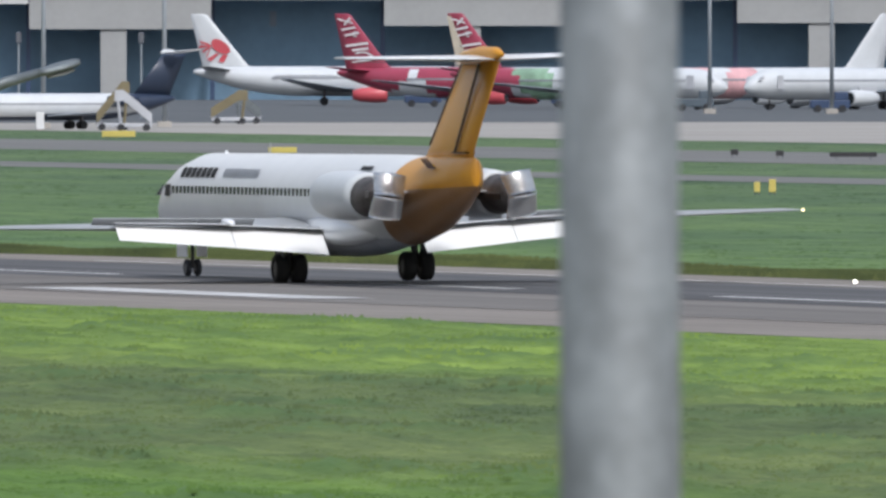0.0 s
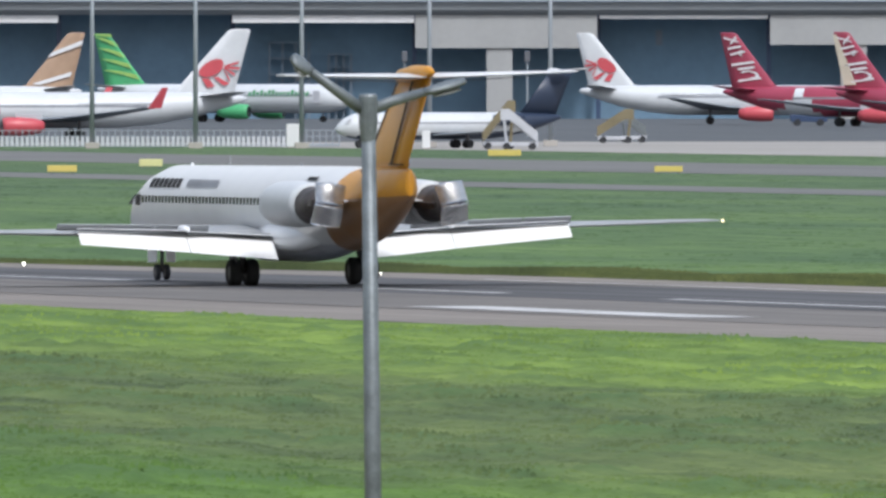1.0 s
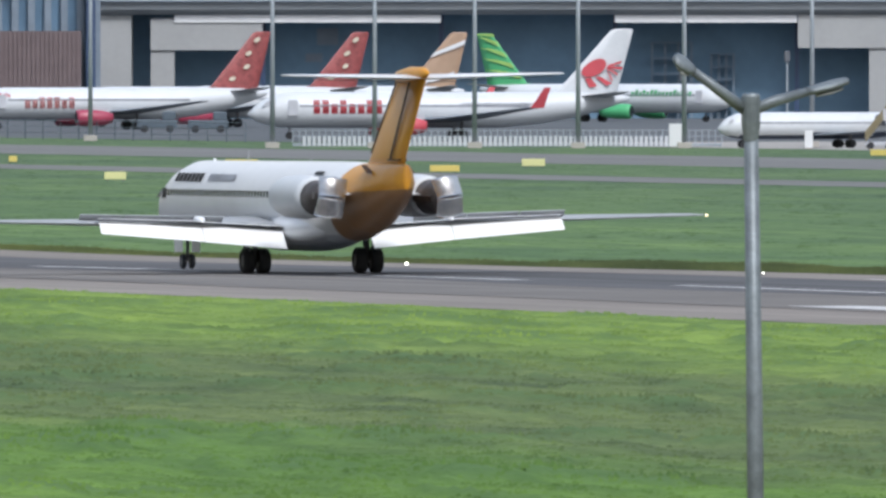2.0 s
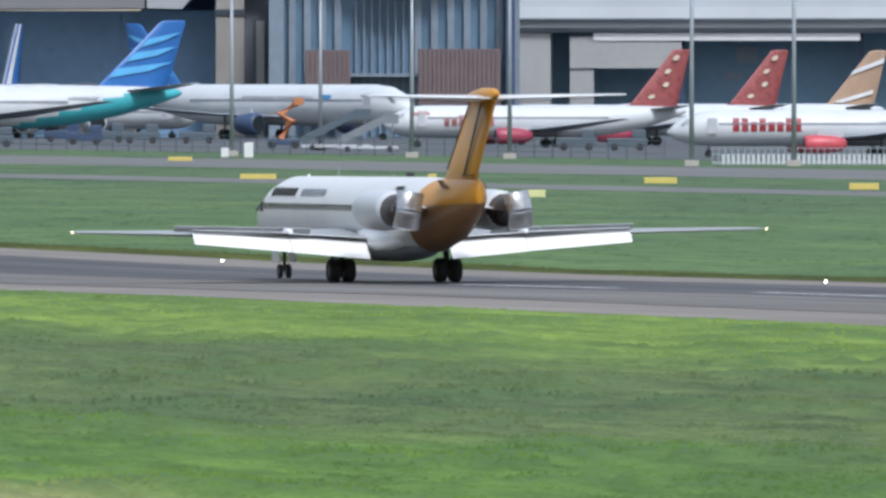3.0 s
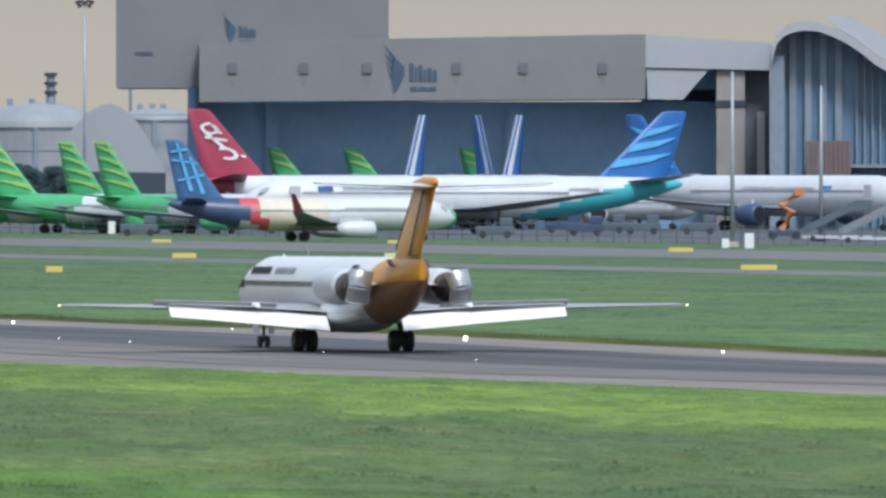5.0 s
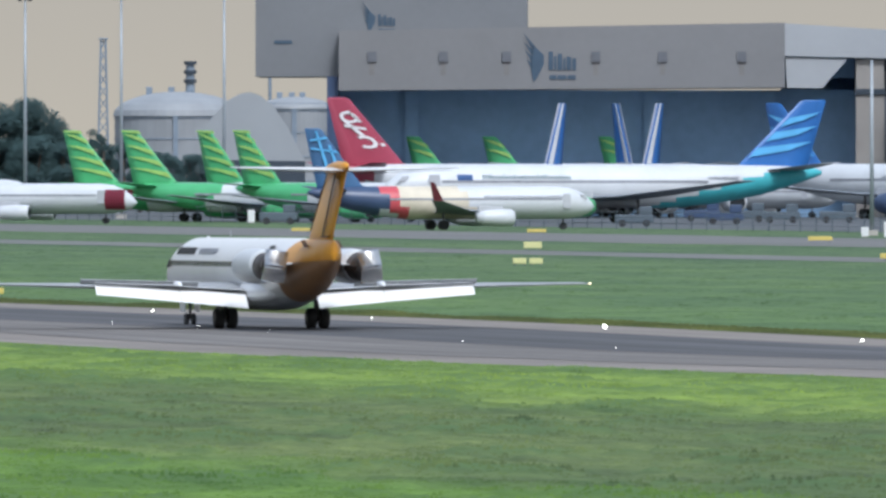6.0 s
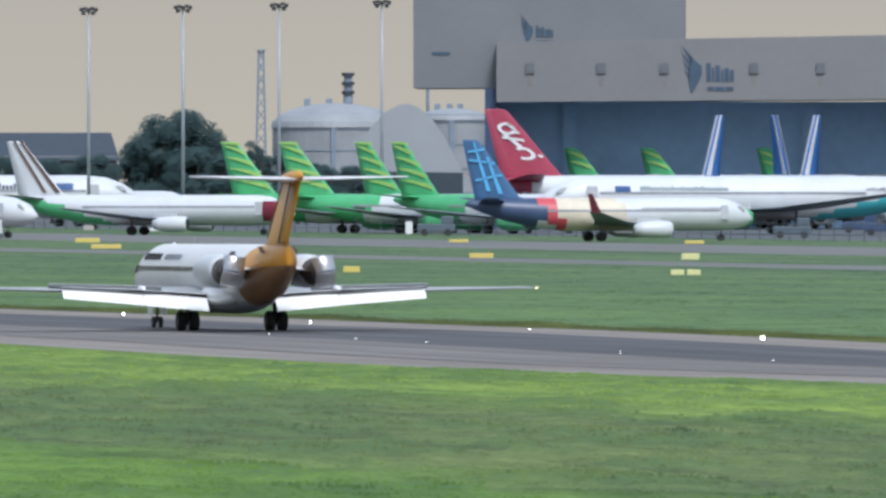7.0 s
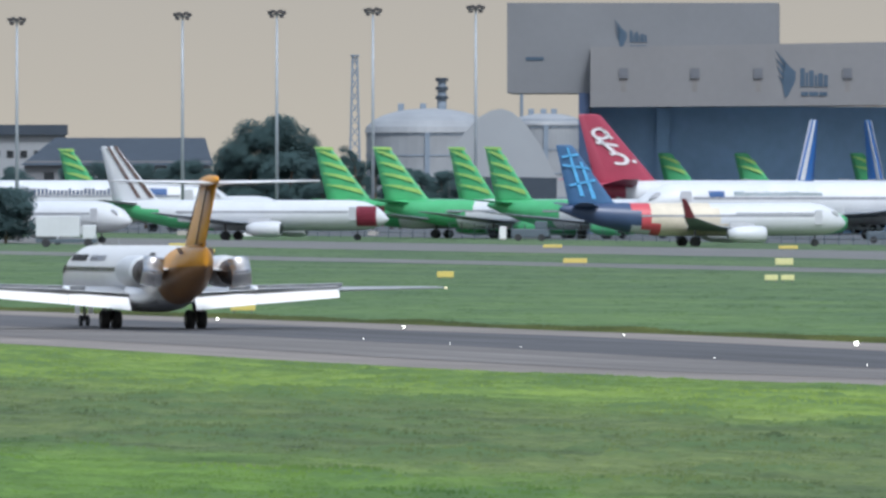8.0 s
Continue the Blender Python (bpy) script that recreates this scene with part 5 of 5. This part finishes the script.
part("inner_wall", box(X(562), X(798), 26, 27, 0, Z(-58)), M["hollow"], e, "inner wall with blue haze in its colour")
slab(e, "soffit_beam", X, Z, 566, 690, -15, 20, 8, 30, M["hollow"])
slab(e, "pillar", X, Z, -244, -224, 18.3, 275, 0, 22, M["navy"], "dark corner pillar")
slab(e, "column", X, Z, 692, 742, -12, 275, -1, 4, M["beige"], "beige concrete column")
slab(e, "column_band", X, Z, 690, 744, 40, 50, -1.3, 4.2, M["roof_dark"])
slab(e, "side_wall", X, Z, 743, 790, -13, 275, 2.2, 50, M["panel_dk"], "dark brown side wall")
slab(e, "pale_pier", X, Z, 764, 778, 60, 275, .8, 2.1, M["wall"])
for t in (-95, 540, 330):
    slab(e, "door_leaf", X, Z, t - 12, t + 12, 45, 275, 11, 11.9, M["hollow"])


def wing_emblem(t, y, k, d):
    """A blue wing with four feathers and a row of lettering bars beside it."""
    at = lambda pts: [(t + a * k, y + b * k) for a, b in pts]
    poly(e, "emblem", X, Z, at([(14, 16), (34, 34), (34, 50), (21, 76), (15, 82), (10, 54)]), d - .05, .12, M["logo"], "blue wing emblem")
    for f in ([(-2, -4), (18, 18), (15, 26)], [(-2, 10), (15, 26), (14, 36)], [(0, 24), (14, 38), (13, 48)], [(3, 40), (13, 50), (12, 60)]):
        poly(e, "feather", X, Z, at(f), d - .05, .12, M["logo"])
    for a, b, y0, y1 in ((42, 50, 28, 61), (52, 56, 36, 61), (58, 66, 32, 61), (68, 72, 40, 61), (74, 82, 37, 61), (84, 91, 40, 61), (44, 56, 70, 77), (58, 74, 70, 77), (76, 90, 70, 77)):
        slab(e, "lettering_bar", X, Z, t + a * k, t + b * k, y + y0 * k, y + y1 * k, d - .12, d + .02, M["logo"])


wing_emblem(106, -54, 1.0, -2)
wing_emblem(-180, -110, .62, 2)
slab(e, "lettering_bar", X, Z, -338, -306, -46, -40, 1.9, 2.02, M["logo"])
for t in (-164, -38, 74, 232, 350, 490):
    slab(e, "vent", X, Z, t - 8, t + 8, -26, -8, -2.3, -1.9, M["vent"])
    slab(e, "stain", X, Z, t - 5, t + 4, -8, 16, -2.03, -1.98, M["stain"])

# hall with a wave roof
e, X, Z = local(1000, 3130, "glass hall with a rolling wave roof and grey ribs", "wave_roof_hall")
wave = [(786, 0), (790, -45), (799, -76), (812, -90), (830, -97), (850, -100), (874, -98), (900, -88), (924, -76), (950, -58), (975, -38), (995, -27), (1015, -22), (1040, -28), (1065, -42), (1090, -57), (1120, -72), (1150, -83), (1185, -90), (1224, -92)]
bm = bmesh.new()
lay = []
for d, up in ((-2.5, 0), (-2.5, 1), (40, 1), (40, 0)):
    lay.append([bm.verts.new((X(a), d, Z(b) - 1.3 * (1 - up))) for a, b in wave])
for r0, r1 in zip(lay, lay[1:] + lay[:1]):
    for i in range(len(wave) - 1):
        bm.faces.new((r0[i], r0[i + 1], r1[i + 1], r1[i]))
for i in (0, len(wave) - 1):
    bm.faces.new([r[i] for r in lay])
part("wave_roof", bm, M["endpanel"], e, "pale rolling wave roof")
poly(e, "glass_front", X, Z, [(a, b + 14) for a, b in wave[1:]] + [(1224, 275), (790, 275)], 4, .5, M["glass_wall"], "blue curtain wall")


def wave_at(t):
    for (a, b), (c, d) in zip(wave, wave[1:]):
        if a <= t <= c:
            return b + (d - b) * (t - a) / (c - a)
    return 0


for t in list(range(800, 930, 27)) + list(range(1050, 1225, 29)):
    slab(e, "rib", X, Z, t - 6, t + 6, wave_at(t) + 12, 275, 2.7, 3.72, M["rib"], "grey vertical rib")
for t in range(940, 1045, 14):
    slab(e, "mullion", X, Z, t - 1.5, t + 1.5, wave_at(t) + 14, 275, 2.8, 3.7, M["rib"])
slab(e, "transom", X, Z, 925, 1048, 153, 159, 1, 3.6, M["rib"])
poly(e, "rear_roof", X, Z, [(885, -112), (930, -108), (965, -90), (1000, -68), (1028, -46), (1012, -30), (985, -34), (940, -68), (905, -88)], 12, 12, M["endpanel"], "pale rear wave of the roof")
for a, b, y0 in ((850, 930, 112), (1050, 1196, 110)):
    screen = slab(e, "brown_screen", X, Z, a, b, y0, 225, -.4, .0, M["panel"], "brown louvred screen")
    for i in range(int((b - a) / 8)):
        slab(screen, "louvre", X, Z, a + 2 + 8 * i, a + 7 + 8 * i, y0 + 1, 224, -.62, -.405, M["panel"])
slab(e, "corner_pier", X, Z, 1205, 1221, -80, 275, -1, 6, M["navy"])
slab(e, "corner_wall", X, Z, 786, 812, -40, 275, 0, 3, M["rib"], "grey curved corner wall")

# storage tanks, dome and chimney
M_t = M["tank"]


def tank(tick, dist, half_ticks, wall_y, top_y):
    k = dist / TICKS
    r, zw, zt = half_ticks * k, high(wall_y, dist), high(top_y, dist)
    e = thing("storage_tank", Matrix.Translation(site(tick, dist)), "round pale grey storage tank with a shallow dome roof", "storage tank", "storage tanks")
    part("shell", tube([(0, 0, 0), (0, 0, zw)], r, 40), M_t, e, smooth=False)
    for f in (.25, .5, .75, .98):
        part("hoop", tube([(0, 0, zw * f - .1), (0, 0, zw * f + .12)], r + .12, 40), M["rib"], e)
    part("dome", tube([(0, 0, zw + (zt - zw) * math.sin(a)) for a in np.linspace(0, 1.5, 7)], [r * math.cos(a) + .3 for a in np.linspace(0, 1.5, 7)], 40), M_t, e)
    part("rail", tube([(0, 0, zw + .9), (0, 0, zw + 1.0)], r * .97, 40, False), M["rib"], e)
    for i in range(14):
        a = 2 * math.pi * i / 14
        part("rail_post", tube([(r * .97 * math.cos(a), r * .97 * math.sin(a), zw), (r * .97 * math.cos(a), r * .97 * math.sin(a), zw + 1)], .08, 5), M["rib"], e)
    part("ladder", box(-.4, .4, -r - .4, -r, 0, zw), M["rib"], e)
    for x in (-r * .45, -r * .1, r * .2):
        part("roof_fitting", box(x - .5, x + .5, -.6, .6, zt - .9, zt + .8, .1), M["rib"], e)


tank(-508, 3700, 112, 88, 45)
tank(-300, 3850, 62, 75, 54)
e, X, Z = local(-380, 3500, "pale grey curved store roof in front of the tanks", "curved_store", "store building")
poly(e, "shell", X, Z, [(-470, 128), (-448, 92), (-422, 62), (-398, 49), (-380, 46), (-362, 52), (-338, 72), (-312, 110), (-285, 165), (-282, 272), (-470, 272)], 0, 30, M["roof"], "pale curved roof shell")
poly(e, "dark_base", X, Z, [(-470, 165), (-283, 168), (-283, 272), (-470, 272)], -15.3, .3, M["roof_dark"])
e, X, Z = local(-486, 3800, "squat grey chimney with a banded top", "chimney")
part("stack", tube([(0, 0, 0), (0, 0, Z(5)), (0, 0, Z(-8))], [1.2, .75, .7], 14), M["rib"], e)
for y in (-6, 10, 26):
    part("platform", tube([(0, 0, Z(y) - .3), (0, 0, Z(y) + .3)], 1.1, 14), M["roof_dark"], e)
e, X, Z = local(-640, 3900, "slender grey lattice tower on the skyline", "lattice_tower", "tower")
H = Z(-50)
for sx in (-1, 1):
    for sy in (-1, 1):
        part("leg", tube([(sx * 1.1, sy * 1.1, 0), (sx * .4, sy * .4, H)], .2, 6), M["rib"], e)
for i in range(14):
    z0, z1 = H * i / 14, H * (i + 1) / 14
    w0, w1 = 1.1 - .7 * i / 14, 1.1 - .7 * (i + 1) / 14
    for sy in (-1, 1):
        part("brace", tube([(-w0, sy * w0, z0), (w1, sy * w1, z1)], .1, 5), M["rib"], e)
        part("brace", tube([(w0, sy * w0, z0), (-w1, sy * w1, z1)], .1, 5), M["rib"], e)
part("top_platform", box(-.8, .8, -.8, .8, H - .3, H, .05), M["rib"], e)
e, X, Z = local(-345, 3900, "thin grey pole on the skyline", "skyline_pole", "pole")
part("shaft", tube([(0, 0, 0), (0, 0, Z(18))], .3, 8), M["rib"], e)

# far left buildings
e, X, Z = local(-1220, 3750, "pale grey block with a dark roof", "far_block")
slab(e, "wall", X, Z, -1400, -1152, 92, 230, 0, 20, M["tank"])
slab(e, "footing", X, Z, -1400, -1152, 230, 300, 0, 20, M["upper"])
slab(e, "roof", X, Z, -1404, -1148, 74, 92, -1, 21, M["roof_dark"])
for i in range(5):
    slab(e, "window", X, Z, -1280 + i * 24, -1268 + i * 24, 120, 132, -.15, .1, M["dark"])
e, X, Z = local(-1060, 3650, "long low building with a dark pitched roof", "low_building")
slab(e, "wall", X, Z, -1225, -895, 138, 260, 0, 18, M["upper"])
bm = bmesh.new()
rf = [[bm.verts.new((X(t), d, Z(y))) for d, y in ((-1, 146), (9, 97), (19, 146))] for t in (-1232, -890)]
# hipped ends
rf[0][1].co.x, rf[1][1].co.x = X(-1170), X(-905)
for i in range(3):
    bm.faces.new((rf[0][i], rf[0][(i + 1) % 3], rf[1][(i + 1) % 3], rf[1][i]))
bm.faces.new(rf[0]), bm.faces.new(rf[1])
part("roof", bm, M["roof_dark"], e, "dark pitched roof")
for i in range(8):
    slab(e, "window", X, Z, -1190 + i * 36, -1172 + i * 36, 158, 172, -.15, .1, M["dark"])


# ---------------------------------------------------------------- trees
def tree(tick, dist, height, crown_r, seed, name="tree", label="dense dark green broadleaf tree on the skyline"):
    r = random.Random(seed)
    e = thing(name, Matrix.Translation(site(tick, dist)), label, "tree", "skyline trees")
    bm = bmesh.new()
    add_tube(bm, [(0, 0, 0), (.1, 0, height * .3), (0, .1, height * .6)], [height * .03, height * .022, height * .012], 8)
    lobes = []
    for i in range(24):
        a, u = r.uniform(0, 2 * math.pi), r.uniform(.2, .8)
        z = height * r.uniform(.16, .86)
        k = crown_r * u * (1.15 - .7 * abs(z / height - .5))
        c = Vector((k * math.cos(a), k * math.sin(a), z))
        lobes.append((c, crown_r * r.uniform(.3, .48)))
        if i < 7:
            add_tube(bm, [(0, 0, height * .32), tuple(c * .6 + Vector((0, 0, height * .12))), tuple(c)], [height * .014, height * .008, height * .003], 5)
    part("trunk", bm, M["bark"], e, "brown branching trunk")
    vs, fs = [], []
    for c, lr in lobes:
        for i in range(1900 if height > 15 else 700):
            d = Vector((r.gauss(0, 1), r.gauss(0, 1), r.gauss(0, 1))).normalized()
            p = c + Vector((d.x, d.y, d.z * .75)) * lr * r.uniform(.45, 1.25)
            s = crown_r * (r.uniform(.016, .034) if height > 15 else r.uniform(.025, .05))
            a = Vector((r.gauss(0, 1), r.gauss(0, 1), r.gauss(0, 1))).normalized() * s
            b = Vector((r.gauss(0, 1), r.gauss(0, 1), r.gauss(0, 1))).normalized() * s
            n = len(vs)
            vs += [tuple(p - a), tuple(p + b), tuple(p + a), tuple(p - b)]
            fs.append((n, n + 1, n + 2, n + 3))
    me = bpy.data.meshes.new("crown")
    me.from_pydata(vs, [], fs)
    me.materials.append(M["leaf"])
    cr = new("crown", me)
    cr.parent = e
    return e


for i, (t, y, w) in enumerate(((-832, 70, 50), (-795, 47, 67), (-757, 55, 56), (-727, 84, 38), (-858, 94, 38), (-685, 100, 22), (-658, 92, 20), (-632, 105, 18), (-605, 108, 20), (-915, 118, 30), (-960, 128, 34), (-1010, 135, 30),
                                (-1080, 132, 34), (-1150, 140, 34), (-1230, 140, 34), (-575, 130, 26), (-535, 140, 26), (-480, 146, 26), (-430, 140, 24), (-560, 150, 30), (-500, 152, 30), (-1300, 138, 36), (-650, 125, 30), (-700, 120, 34), (-760, 115, 40))):
    d = 3560 if i < 5 else 3480 - (i % 4) * 30
    tree(t, d, high(y, d), w * d / TICKS, 10 + i)

tree(-1258, 2760, 7.4, 3.4, 77, "bush", "round dark green bush beside the apron")
tree(-1290, 2770, 6.6, 3.2, 78, "bush", "round dark green bush beside the apron")


# ---------------------------------------------------------------- what moves
# seconds, metres along the runway, lean to the left in degrees
ROLL = [(0.0, 819.0, 1.1), (0.5, 849.3, 0.9), (1.0, 881.7, 0.75), (1.5, 911.8, 0.55), (2.8, 993.0, 0.25), (3.0, 1005.0, 0.2), (3.5, 1034.3, 0.1), (4.5, 1093.8, 0.05),
        (5.0, 1123.3, 0.0), (6.5, 1207.0, 0.0), (7.0, 1234.4, 0.0), (7.5, 1260.6, 0.0), (8.0, 1286.6, 0.0)]


def motions():
    """The jet rolls out along the runway, slowing from about 62 to 52 m/s and settling level on its wheels."""
    walk(jet, [(t, Matrix.Translation(rw(244, q, 0.04 + 0.03 * lean)) @ pose(0, 0, 0, 0, -lean, math.degrees(RUNWAY_TURN))) for t, q, lean in ROLL])


motions()
